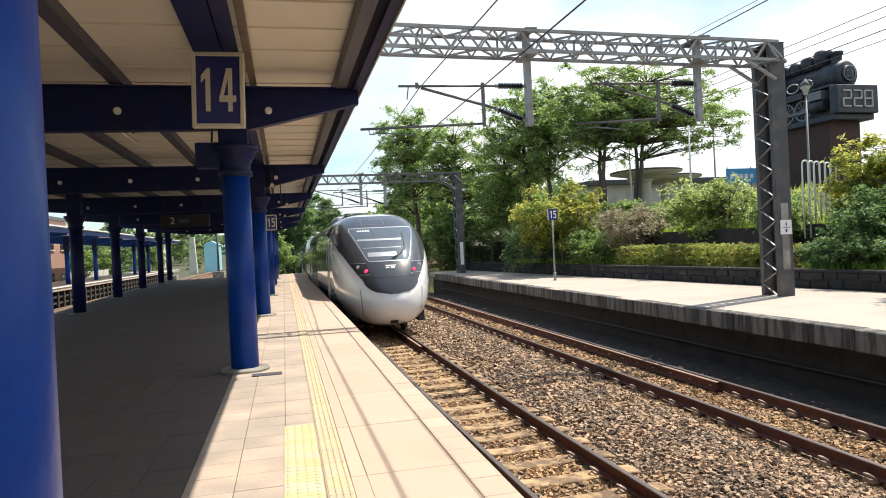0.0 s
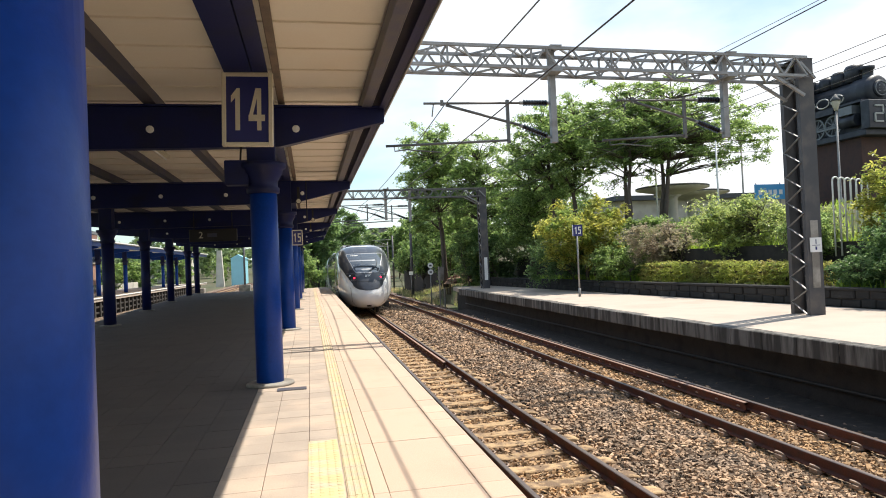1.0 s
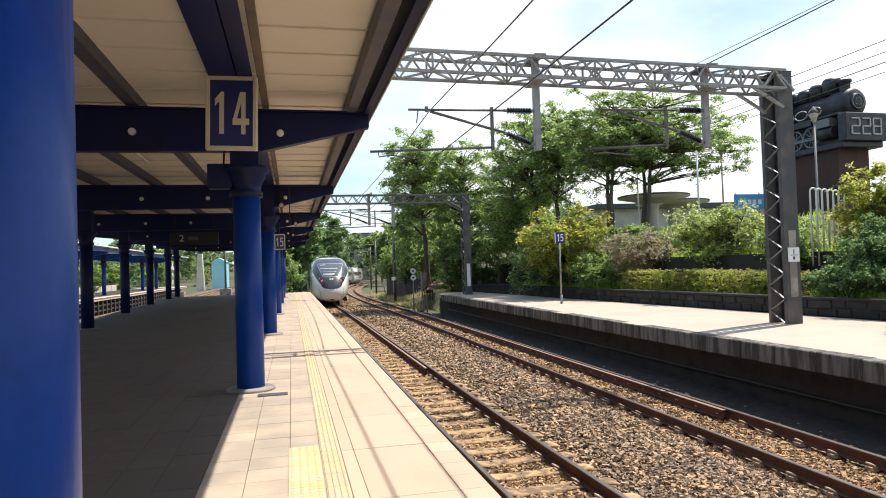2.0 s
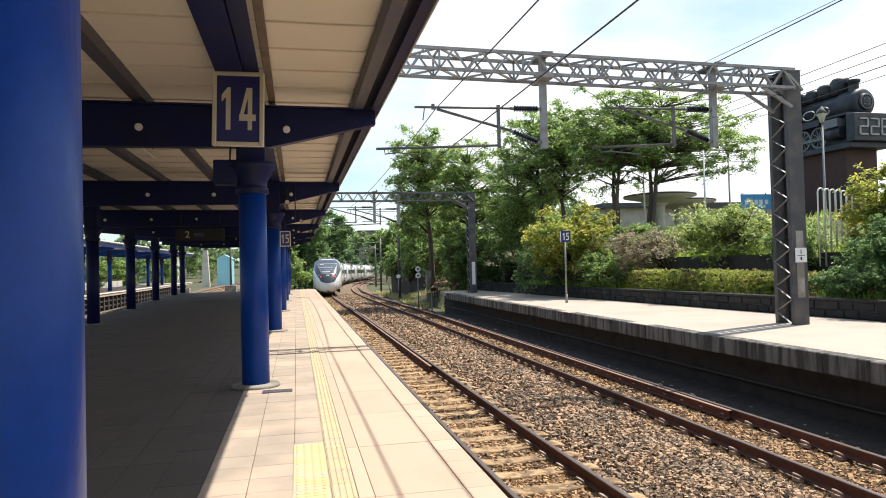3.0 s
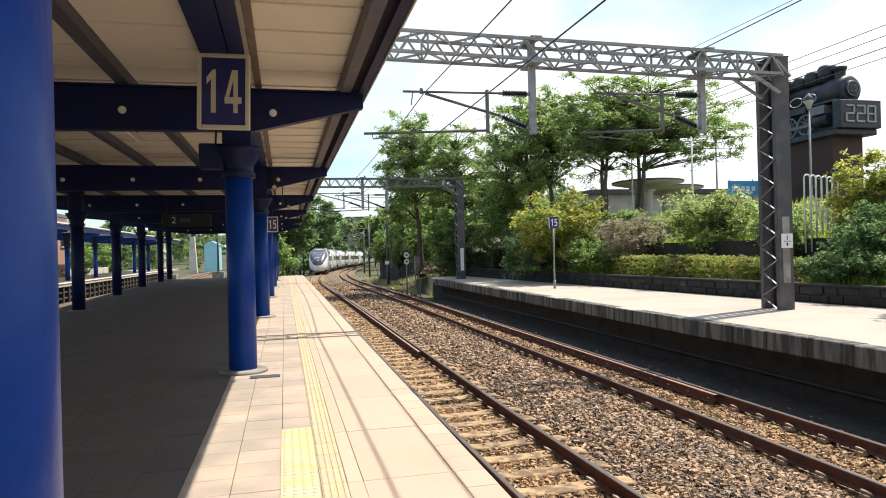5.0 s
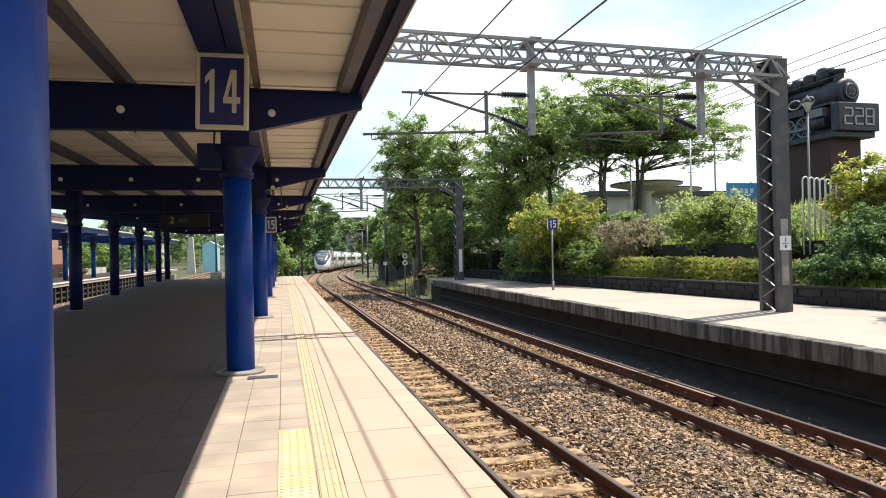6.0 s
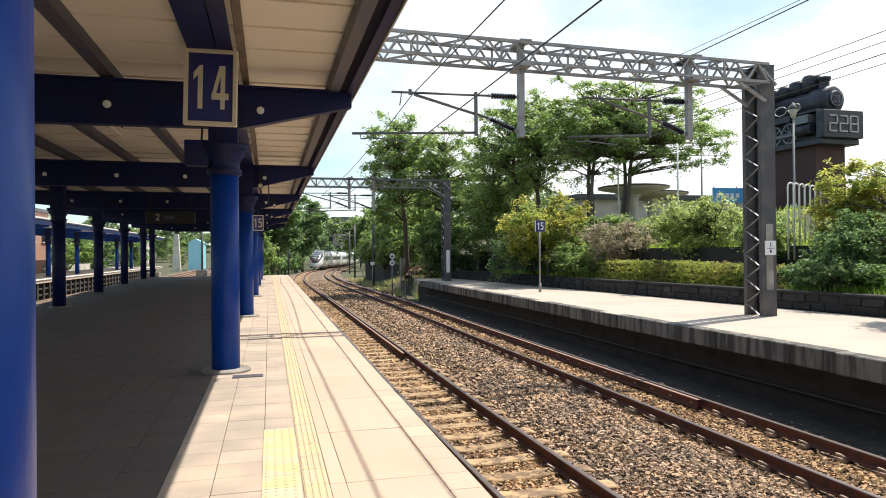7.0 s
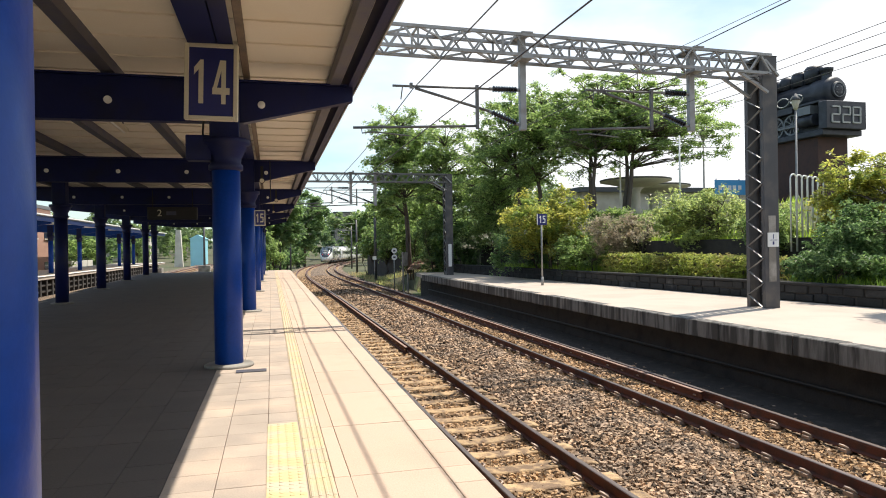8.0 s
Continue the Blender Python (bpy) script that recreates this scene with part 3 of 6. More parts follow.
def build_column(paint):
    col = empty("platform_column", (0, 0, 0))
    g = Geo().lathe([(0.166, 0.03), (0.166, 2.36)], n=40)
    part("shaft", g, paint, col, "round painted steel shaft")
    g = Geo().lathe([(0.17, 2.36), (0.20, 2.375), (0.20, 2.43), (0.178, 2.45), (0.185, 2.52), (0.225, 2.59), (0.245, 2.62), (0.245, 2.66), (0.285, 2.68), (0.285, 2.74)], n=40)
    part("capital", g, NAVY, col, "moulded dark blue collar")
    g = Geo().box(-0.17, 0.17, -0.17, 0.17, 2.74, 3.46)
    part("head_block", g, NAVY, col, bevel=0.01)
    g = Geo().lathe([(0.29, 0.0), (0.29, 0.025), (0.27, 0.035), (0.17, 0.04)], n=36)
    part("base_ring", g, CONC, col, "grey concrete base ring")
    return col


def build_canopy():
    first = build_column(BLUE)
    lab = "glossy blue round steel column holding up the canopy"
    tagged(first, lab, "column", "canopy columns")
    first.matrix_basis = pose(COL_X, BAYS[0], 0)
    for y in BAYS[1:]:
        copy_thing(first, pose(COL_X, y, 0))
    shaded = [(-5.1, 13.1), (-5.63, 20.65), (-6.3, 28.1), (-6.85, 35.7), (-7.2, 42.9), (-7.35, 47.0)]
    # same blue columns; the canopy's shade is put into their darker colour
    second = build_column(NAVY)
    tagged(second, "round steel column, its blue darkened to navy for canopy shade", "column", "inner canopy columns")
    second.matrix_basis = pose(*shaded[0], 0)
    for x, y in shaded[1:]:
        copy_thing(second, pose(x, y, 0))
    # cross beams: deep in the middle, tapering to the track side
    beam = empty("canopy_beam")
    g = Geo().prism([(-8.4, 3.47), (-8.4, 3.2), (-5.7, 2.92), (-0.30, 2.94), (1.02, 3.25), (1.02, 3.42)], -0.075, 0.075, "y")
    part("web", g, NAVY, beam, "navy painted steel web")
    g = Geo().prism([(-8.4, 3.475), (1.04, 3.425), (1.04, 3.445), (-8.4, 3.495)], -0.12, 0.12, "y")
    part("top_flange", g, NAVY, beam)
    d = Geo()
    ms = Matrix.Rotation(radians(90), 4, "X")
    disc = mesh_of("end_disc", Geo().lathe([(0.045, 0.076), (0.045, 0.10), (0.035, 0.104)], n=16, m=ms), WHITE)
    for x in (-6.0, -4.6, -3.2, -1.8, -0.09):
        piece("end_disc", disc, beam, (x, 0, 3.16))
    tagged(beam, "navy steel canopy beam with white round discs", "beam", "canopy beams", "structure")
    beam.matrix_basis = pose(0, BAYS[6], 0)
    for y in BAYS[:6] + BAYS[7:]:
        copy_thing(beam, pose(0, y, 0))
    # the unseen roof behind the camera is lengthened to cut sky light
    y0, y1 = -44.0, 48.0
    # purlins along the platform
    for x, w, h in ((-7.9, 0.1, 0.16), (-6.6, 0.1, 0.16), (-5.5, 0.1, 0.16), (-4.2, 0.1, 0.16), (-3.0, 0.1, 0.16), (-1.83, 0.12, 0.17)):
        g = Geo().box(x - w / 2, x + w / 2, y0, y1, 3.50, 3.50 + h)
        g.box(x - w / 2, x + w / 2 + 0.03, y0, y1, 3.497, 3.512)
        tagged(part("roof_purlin", g, PURLIN), "aged steel purlin under the roof sheets", "purlin", "roof purlins", "structure")
    for xa, xb, paint in ((-0.77, -0.50, NAVY), (-0.485, -0.34, NAVY)):
        g = Geo().box(xa + 0.03, xb - 0.03, y0, y1, 3.47, 3.66)
        g.box(xa, xb, y0, y1, 3.452, 3.470)
        tagged(part("ridge_girder", g, paint), "long blue steel girder over the column row", "girder", "ridge girders", "structure")
    g = Geo().box(0.74, 0.86, y0, y1, 3.43, 3.60)
    tagged(part("edge_purlin", g, PURLIN), "grey steel channel near the roof edge", "purlin", kind="structure")
    g = Geo().box(0.96, 1.05, y0, y1, 3.42, 3.66)
    tagged(part("gutter_beam", g, NAVY), "navy gutter beam along the roof edge", "gutter", kind="structure")
    g = Geo().prism([(1.06, 3.40), (1.075, 3.40), (1.16, 3.66), (1.16, 3.74), (1.06, 3.74)], y0, y1, "y")
    tagged(part("trim_fascia", g, FASCIA), "weathered grey metal fascia of the roof edge", "fascia", kind="structure")
    # roof sheets with lapped seams
    g = Geo()
    y = y0
    while y < y1:
        e = y + 0.76
        for xa, xb in ((-8.5, -0.72), (-0.38, 1.08)):
            g.add([(xa, y, 3.665), (xb, y, 3.665), (xb, e, 3.685), (xa, e, 3.685), (xa, e, 3.665), (xb, e, 3.665)], [(0, 3, 2, 1), (3, 4, 5, 2)])
        y += 0.76
    g.box(-8.6, 1.14, y0, y1, 3.70, 3.76)
    tagged(part("ceiling_canopy", g, CEIL, normals=False), "cream painted roof sheets with lapped seams", "ceiling", kind="structure")


build_canopy()
# unseen wall, added to stop light coming in from behind
tagged(part("wall_end", Geo().box(-8.6, 1.2, -45.6, -45.2, 0, 3.6), STUCCO), "added unseen wall that shuts out light behind the platform", "wall", kind="structure")


# ---- the platform across the tracks ----
FAR_EDGE, FAR_Z = 7.95, -0.10


def build_far_platform():
    plat = tagged(empty("pavement_far"), "sunlit open concrete platform with a stained edge", "platform", kind="structure")
    g = Geo()
    poly = [(FAR_EDGE + 0.02, -10), (wall_x(-10), -10), (wall_x(39), 39), (FAR_EDGE + 0.35, 39), (FAR_EDGE + 0.02, 36)]
    g.prism(poly, -0.30, FAR_Z)
    part("paving", g, CONC_LIGHT, plat, "bleached concrete surface")
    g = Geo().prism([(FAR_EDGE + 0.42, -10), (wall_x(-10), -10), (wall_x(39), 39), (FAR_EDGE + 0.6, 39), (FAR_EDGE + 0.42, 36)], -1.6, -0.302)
    # shade below the overhang comes partly from this dark wall colour
    part("base_wall", g, CONC_DARK, plat, "wall recessed under the edge, shade put into its dark colour")
    # dark soil strip; its near-black colour widens the wall's cast shadow
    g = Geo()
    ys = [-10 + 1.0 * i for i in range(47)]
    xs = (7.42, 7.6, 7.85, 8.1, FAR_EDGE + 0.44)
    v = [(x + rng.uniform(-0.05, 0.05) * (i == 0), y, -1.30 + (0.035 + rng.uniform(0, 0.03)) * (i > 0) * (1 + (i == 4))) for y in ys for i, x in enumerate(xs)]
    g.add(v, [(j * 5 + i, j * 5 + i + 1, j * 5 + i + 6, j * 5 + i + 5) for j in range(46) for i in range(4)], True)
    part("drain_strip", g, SHADOW_SOIL, plat, "dark soil along the wall's foot, coloured as the wall's shadow")
    part("cable_pipe", Geo().tube((FAR_EDGE + 0.38, -10, -0.92), (FAR_EDGE + 0.38, 36, -0.92), 0.03, n=8), BLACK, plat, "thin dark cable pipe on the wall")
    me = mesh_of("edge_block", Geo().box(-0.14, 0.14, -0.445, 0.445, -0.32, 0), CONC_EDGE, 0.015)
    y = -9.5
    while y < 36:
        piece("edge_block", me, plat, (FAR_EDGE + 0.13 + rng.uniform(-0.012, 0.012), y, FAR_Z + 0.005 + rng.uniform(-0.006, 0.006)))
        y += 0.9
    # low stone wall behind the platform
    wall = tagged(empty("wall_stone"), "low wall of black mossy stones", "wall", kind="structure")
    ang = math.atan2(-0.0945, 1)
    g = Geo()
    m = Matrix.Translation((wall_x(0) + 0.22, 0, 0)) @ Matrix.Rotation(-ang, 4, "Z")
    g.box(-0.12, 0.12, -12, 40.5, -1.6, 0.30, m)
    part("core", g, CONC_DARK, wall)
    sme = [mesh_of("wall_stone_block", Geo().box(-0.11, 0.11, -w / 2 + 0.008, w / 2 - 0.008, -0.10, 0.10), STONEWALL, 0.02) for w in (0.4, 0.55, 0.7)]
    n = 0
    for row in range(2):
        y = 4.0 + row * 0.3
        while y < 42:
            k = rng.randrange(3)
            w = (0.4, 0.55, 0.7)[k]
            p = m @ Vector((-0.05 + rng.uniform(-0.012, 0.012), y + w / 2, FAR_Z + 0.10 + row * 0.205 + rng.uniform(-0.014, 0.014)))
            piece("wall_stone_block", sme[k], wall, p, (rng.uniform(-0.03, 0.03), rng.uniform(-0.06, 0.06), -ang + rng.uniform(-0.03, 0.03)), (1, rng.uniform(0.9, 1.0), rng.uniform(0.88, 1.04)))
            y += w
    g = Geo().box(-0.19, 0.16, 3, 40.5, 0.30, 0.37, m)
    part("cap", g, STONEWALL, wall, bevel=0.015)
    # second terrace wall
    wall2 = tagged(empty("wall_terrace"), "dark concrete terrace wall behind the hedge", "wall", kind="structure")
    g = Geo().box(-0.15, 0.15, -12, 40, 0.0, 1.5, Matrix.Translation((2.3, 0, 0)) @ m)
    part("face", g, CONC_DARK, wall2)


build_far_platform()


# ---- the train: one end car with a streamlined head and the cars ahead of it ----
CAR = 20.0
HALF_W, ROOF_Z, SKIRT_Z = 1.42, 3.62, 0.32
HEAD = 4.2


def head_section(y):
    """Half width, bottom, top and squareness of the body at y behind the tip of the nose."""
    t = min(1.0, max(0.0, y / HEAD))
    w = HALF_W * (1 - (1 - min(1.0, y / 3.0)) ** 2.3) ** (1 / 2.1) if y < 3.0 else HALF_W
    top = 1.05 + (ROOF_Z - 1.05) * (1 - (1 - min(1.0, y / 3.9)) ** 1.75) ** (1 / 1.45)
    bot = 1.05 - (1.05 - SKIRT_Z) * (1 - (1 - min(1.0, y / 1.1)) ** 2.6) ** (1 / 2.4)
    return w, bot, top, 2.25 + 1.5 * t


def body_ring(w, bot, top, sq, n=48):
    """A closed section: a rounded roof, straight sides leaning in a little and tucked-in skirts."""
    out = []
    zc = (bot + top) / 2
    h = (top - bot) / 2
    for i in range(n):
        a = 2 * math.pi * i / n
        c, s = math.cos(a), math.sin(a)
        x = w * math.copysign(abs(c) ** (2 / sq), c)
        z = zc + h * math.copysign(abs(s) ** (2 / sq), s)
        out.append((x, z))
    return out


def nose_y(x, z):
    """How far behind the tip the surface lies, seen from the front at (x, z)."""
    lo, hi = 0.0, 5.0
    for _ in range(26):
        y = (lo + hi) / 2
        w, b, t, sq = head_section(y)
        zc, h = (b + t) / 2, max(1e-4, (t - b) / 2)
        if w > 1e-4 and (abs(x) / w) ** sq + (abs(z - zc) / h) ** sq <= 1:
            hi = y
        else:
            lo = y
    return hi


def nose_patch(bound, z0, z1, off, nx=24, nz=24):
    """A panel lying on the nose: bound(z) gives its half width (or its two sides)."""
    g = Geo()
    v = []
    for j in range(nz + 1):
        z = z0 + (z1 - z0) * j / nz
        b = bound(z)
        a0, a1 = b if isinstance(b, tuple) else (-b, b)
        for i in range(nx + 1):
            x = a0 + (a1 - a0) * i / nx
            v.append((x, nose_y(x, z) - off - 0.012, z))
    w = nx + 1
    g.add(v, [(j * w + i, j * w + i + 1, (j + 1) * w + i + 1, (j + 1) * w + i) for j in range(nz) for i in range(nx)], True)
    return g


def add_running_gear(car, y0):
    """Two bogies with wheels, and boxes between them."""
    for yc in (y0 + 3.3, y0 + CAR - 3.3):
        bog = part("bogie", Geo().box(-1.0, 1.0, yc - 1.6, yc + 1.6, 0.42, 0.66).box(-1.16, -0.98, yc - 1.5, yc + 1.5, 0.3, 0.62).box(0.98, 1.16, yc - 1.5, yc + 1.5, 0.3, 0.62), TRAIN_DARK, car, "dark steel bogie")
        for dy in (-1.05, 1.05):
            for sx in (-1, 1):
                m = Matrix.Translation((sx * 0.566, yc + dy, 0.43)) @ Matrix.Rotation(radians(90), 4, "Y")
                part("wheel", Geo().lathe([(0.45, -0.03 * sx), (0.43, 0.02), (0.42, 0.07), (0.15, 0.07)], n=24, m=m), TRAIN_DARK, bog)
    part("underfloor_equipment", Geo().box(-1.2, 1.2, y0 + 5.6, y0 + CAR - 5.6, 0.28, 0.75), TRAIN_DARK, car, bevel=0.03)


def add_side_windows(car, y0, y1, doors):
    for sx in (-1, 1):
        me = mesh_of("side_window", Geo().prism([(-0.62, 1.86), (-0.55, 1.80), (0.55, 1.80), (0.62, 1.86), (0.62, 2.50), (0.55, 2.56), (-0.55, 2.56), (-0.62, 2.50)], 0, 0.012 * sx, "x"), GLASS_DARK)
        y = y0
        while y < y1:
            if all(abs(y - d) > 1.25 for d in doors):
                piece("side_window", me, car, (sx * (HALF_W - 0.005), y, 0))
            y += 1.5
        for d in doors:
            door = part("door", Geo().box(sx * (HALF_W - 0.02), sx * (HALF_W + 0.006), d - 0.45, d + 0.45, 0.75, 2.75), TRAIN_SKIRT, car, "silver sliding door", bevel=0.004)
            part("door_window", Geo().box(sx * (HALF_W + 0.004), sx * (HALF_W + 0.012), d - 0.22, d + 0.22, 1.75, 2.5), GLASS_DARK, door)


def body_loft(ys, sections, n=48):
    g = Geo()
    v = []
    for y, sec in zip(ys, sections):
        v += [(x, y, z) for x, z in body_ring(*sec, n)]
    k = len(ys)
    g.add(v, [(i * n + j, i * n + (j + 1) % n, (i + 1) * n + (j + 1) % n, (i + 1) * n + j) for i in range(k - 1) for j in range(n)], True)
    g.f += [tuple(range(n)), tuple((k - 1) * n + j for j in reversed(range(n)))]
    g.s += [False, False]
    return g


def build_end_car():
    car = empty("train_end_car")
    ys = [0.004, 0.02, 0.05, 0.1, 0.17, 0.26, 0.38, 0.52, 0.7, 0.9, 1.15, 1.4, 1.7, 2.0, 2.3, 2.6, 2.9, 3.2, 3.5, 3.8, 4.2, 5.0, 12.0, CAR]
    part("body", body_loft(ys, [head_section(y) for y in ys], 64), TRAIN_WHITE, car, "glossy white streamlined body")

    def mask_half(z):
        # rounded bottom tip, flaring upwards to the roof
        if z < 1.62:
            t = (z - 1.26) / 0.36
            return 0.10 + 0.66 * math.sqrt(max(0.0, 1 - (1 - t) ** 2))
        return float(np.interp(z, [1.62, 1.80, 2.05, 2.5, 2.85, 3.1, 3.3, 3.50], [0.76, 0.90, 1.05, 1.30, 1.385, 1.37, 1.28, 1.05]))
    mask = part("mask", nose_patch(mask_half, 1.26, 3.53, 0.010, 30, 40), TRAIN_GREY, car, "dark grey front mask")
    part("windscreen", nose_patch(lambda z: float(np.interp(z, [2.16, 2.22, 3.04, 3.12], [0.54, 0.60, 0.93, 0.90])), 2.16, 3.12, 0.020), SCREEN_GLASS, car, "sloping silvery windscreen")
    # rubber seal round the windscreen
    for sx in (-1, 1):
        part("windscreen_seal", nose_patch(lambda z, s=sx: tuple(sorted((s * float(np.interp(z, [2.16, 2.22, 3.04, 3.12], [0.54, 0.60, 0.93, 0.90])), s * (0.026 + float(np.interp(z, [2.16, 2.22, 3.04, 3.12], [0.54, 0.60, 0.93, 0.90])))))), 2.14, 3.14, 0.022, 2, 20), TRAIN_SKIRT, car)
    part("windscreen_seal", nose_patch(lambda z: 0.56, 2.135, 2.16, 0.022, 20, 2), TRAIN_SKIRT, car)
    part("windscreen_seal", nose_patch(lambda z: 0.91, 3.12, 3.145, 0.022, 20, 2), TRAIN_SKIRT, car)
    # reflections in the windscreen, painted as solid pale bars on the glass
    part("sunblind", nose_patch(lambda z: (-0.78, 0.50), 2.74, 2.79, 0.024, 16, 2), TRAIN_SKIRT, car, "pale painted reflection on the glass")
    part("sunblind", nose_patch(lambda z: (-0.56, 0.25), 2.28, 2.40, 0.024, 16, 2), TRAIN_SKIRT, car, "grey painted reflection on the glass")
    part("dashboard", nose_patch(lambda z: (-0.66, 0.42), 2.52, 2.535, 0.024, 16, 2), TRAIN_SKIRT, car, "thin pale painted reflection on the glass")
    for k in range(5):
        part("emblem", nose_patch(lambda z, a=-0.72 + 0.075 * k: (a, a + 0.055), 3.02, 3.06, 0.024, 2, 2), WHITE, car)
    hatch = part("roof_hatch", nose_patch(lambda z: (-0.52, 0.12), 3.24, 3.42, 0.018, 12, 6), TRAIN_GREY, car, "flush panel over the windscreen")
    for xa, xb, za, zb in ((-0.54, 0.14, 3.232, 3.24), (-0.54, 0.14, 3.42, 3.428), (-0.54, -0.525, 3.232, 3.428), (0.125, 0.14, 3.232, 3.428)):
        part("hatch_seam", nose_patch(lambda z, a=xa, b=xb: (a, b), za, zb, 0.02, 10, 2), GALV, hatch)
    # the wiper
    w = Geo()
    pts = [(0.14, 2.19), (0.24, 2.26), (0.42, 2.38)]
    w.pipe([(x, nose_y(x, z) - 0.045, z) for x, z in pts], 0.014, 6)
    w.pipe([(x, nose_y(x, z) - 0.05, z) for x, z in ((0.08, 2.20), (0.20, 2.28), (0.34, 2.33), (0.46, 2.46))], 0.012, 6)
    part("wiper", w, BLACK, car, "black windscreen wiper")
    w = Geo().pipe([(x, nose_y(x, z) - 0.035, z) for x, z in ((0.50, 2.42), (0.55, 2.65), (0.57, 2.92))], 0.014, 6)
    part("wiper", w, BLACK, car, "black upright wiper blade")
    # lamp clusters
    for sx in (-1, 1):
        cl = part("lamp_cluster", nose_patch(lambda z, s=sx: tuple(sorted((s * (0.56 + (z - 1.80) * 0.3), s * (0.90 + (z - 1.80) * 0.45)))), 1.80, 2.10, 0.016, 8, 8), GLASS_DARK, car, "dark glazed lamp cluster")
        for x, z, mt, nm in ((0.66, 1.88, RED_GLOW, "tail_lamp"), (0.86, 2.00, LENS, "headlamp")):
            c = Vector((sx * x, nose_y(sx * x, z) - 0.018, z))
            m = Matrix.Translation(c) @ Matrix.Rotation(radians(90), 4, "X")
            part(nm, Geo().lathe([(0.056, 0.0), (0.050, 0.018), (0.025, 0.026)], n=18, m=m), mt, cl, "red glowing tail lamp" if nm == "tail_lamp" else "round headlamp")
        for za, zb in ((1.79, 1.80), (2.10, 2.11)):
            part("lamp_trim", nose_patch(lambda z, s=sx: tuple(sorted((s * (0.56 + (z - 1.80) * 0.3), s * (0.92 + (z - 1.80) * 0.45)))), za, zb, 0.02, 8, 1), TRAIN_SKIRT, cl)
    # emblem as plain shapes
    for dx, wd in ((-0.09, 0.10), (0.06, 0.12)):
        part("emblem", nose_patch(lambda z, a=dx, b=wd: (a - b / 2 + (z - 1.95) * 0.4, a + b / 2 + (z - 1.95) * 0.4), 1.95, 1.99, 0.016, 3, 2), WHITE, car)
    part("emblem", nose_patch(lambda z: (-0.13, 0.16), 2.01, 2.035, 0.016, 4, 2), WHITE, car)
    # hatch line in the mask, coupler door line, tow eye
    part("mask_seam", nose_patch(lambda z: 0.74, 1.70, 1.716, 0.016, 20, 1), BLACK, car)
    for sx in (-1, 1):
        part("nose_seam", nose_patch(lambda z, s=sx: tuple(sorted((s * float(np.interp(z, [0.42, 0.7, 1.35], [0.55, 0.80, 0.86])), s * (0.012 + float(np.interp(z, [0.42, 0.7, 1.35], [0.55, 0.80, 0.86])))))), 0.42, 1.42, 0.006, 1, 16), BLACK, car)
    part("nose_seam", nose_patch(lambda z: 0.56, 0.40, 0.415, 0.008, 20, 1), BLACK, car)
    part("coupler_slot", nose_patch(lambda z: 0.11, 0.44, 0.53, 0.010, 4, 2), BLACK, car, "dark coupler opening")
    for sx in (-1, 1):
        g = Geo().prism([(2.35, 2.05), (3.05, 2.05), (3.15, 2.55), (2.75, 2.62)], sx * (HALF_W - 0.06), sx * (HALF_W - 0.03), "x")
        part("cab_window", g, GLASS_DARK, car, "dark cab side window")
    part("pantograph_well", Geo().box(-0.7, 0.7, 5.4, 6.9, ROOF_Z - 0.1, ROOF_Z + 0.10), TRAIN_DARK, car, "dark roof equipment", bevel=0.03)
    add_side_windows(car, 6.6, CAR - 2.2, (4.9, CAR - 1.6))
    add_running_gear(car, 0)
    part("roof_unit", Geo().box(-0.85, 0.85, 7.5, 10.5, ROOF_Z - 0.08, ROOF_Z + 0.16), TRAIN_SKIRT, car, "grey air conditioning unit", bevel=0.05)
    return tagged(car, "white express train end car with dark mask and red tail lamps", "train")


def build_mid_car():
    car = empty("train_car")
    ys = [0.25, 0.30, 10, CAR - 0.05, CAR]
    w, b, t, sq = head_section(9)
    secs = [(w - 0.03, b + 0.02, t - 0.03, sq), (w, b, t, sq), (w, b, t, sq), (w, b, t, sq), (w - 0.03, b + 0.02, t - 0.03, sq)]
    part("body", body_loft(ys, secs), TRAIN_WHITE, car, "glossy white car body")
    part("gangway", Geo().box(-0.8, 0.8, -0.05, 0.3, 0.7, 3.2), BLACK, car, "black rubber gangway")
    add_side_windows(car, 3.2, CAR - 2.6, (1.7, CAR - 1.6))
    add_running_gear(car, 0)
    for y in (4.5, 12.5):
        part("roof_unit", Geo().box(-0.85, 0.85, y, y + 3.0, ROOF_Z - 0.08, ROOF_Z + 0.16), TRAIN_SKIRT, car, "grey air conditioning unit", bevel=0.05)
    return tagged(car, "white express train car with dark windows", "train", "cars of the train")


TRAIN = [build_end_car(), build_mid_car()]
for k in range(4):
    TRAIN.append(copy_thing(TRAIN[1], pose(0, 0, 0)))



def run_at(t):
    """Running length of the tip of the nose at t seconds: a nearly steady run."""
    return 17.9 + 15.3 * t + 0.085 * t * t


def car_pose(s):
    """A car whose rear end is at running length s stands on the line with both bogies."""
    xa, ya, _ = on_line(s + 3.3, TRACK_X, 0.09)
    xb, yb, _ = on_line(s + CAR - 3.3, TRACK_X, 0.05)
    d = Vector((xb - xa, yb - ya, 0)).normalized()
    drop = (fall(s + CAR - 3.3) - fall(s + 3.3)) / (CAR - 6.6)
    return pose(xa - d.x * 3.3, ya - d.y * 3.3, RAIL_Z - 0.03 - fall(s + 3.3) + drop * 3.3, -math.degrees(drop), 0, math.degrees(math.atan2(-d.x, d.y)))


def motions():
    for k, car in enumerate(TRAIN):
        walk(car, [(0.25 * i, car_pose(run_at(0.25 * i) + k * (CAR + 0.15))) for i in range(33)])


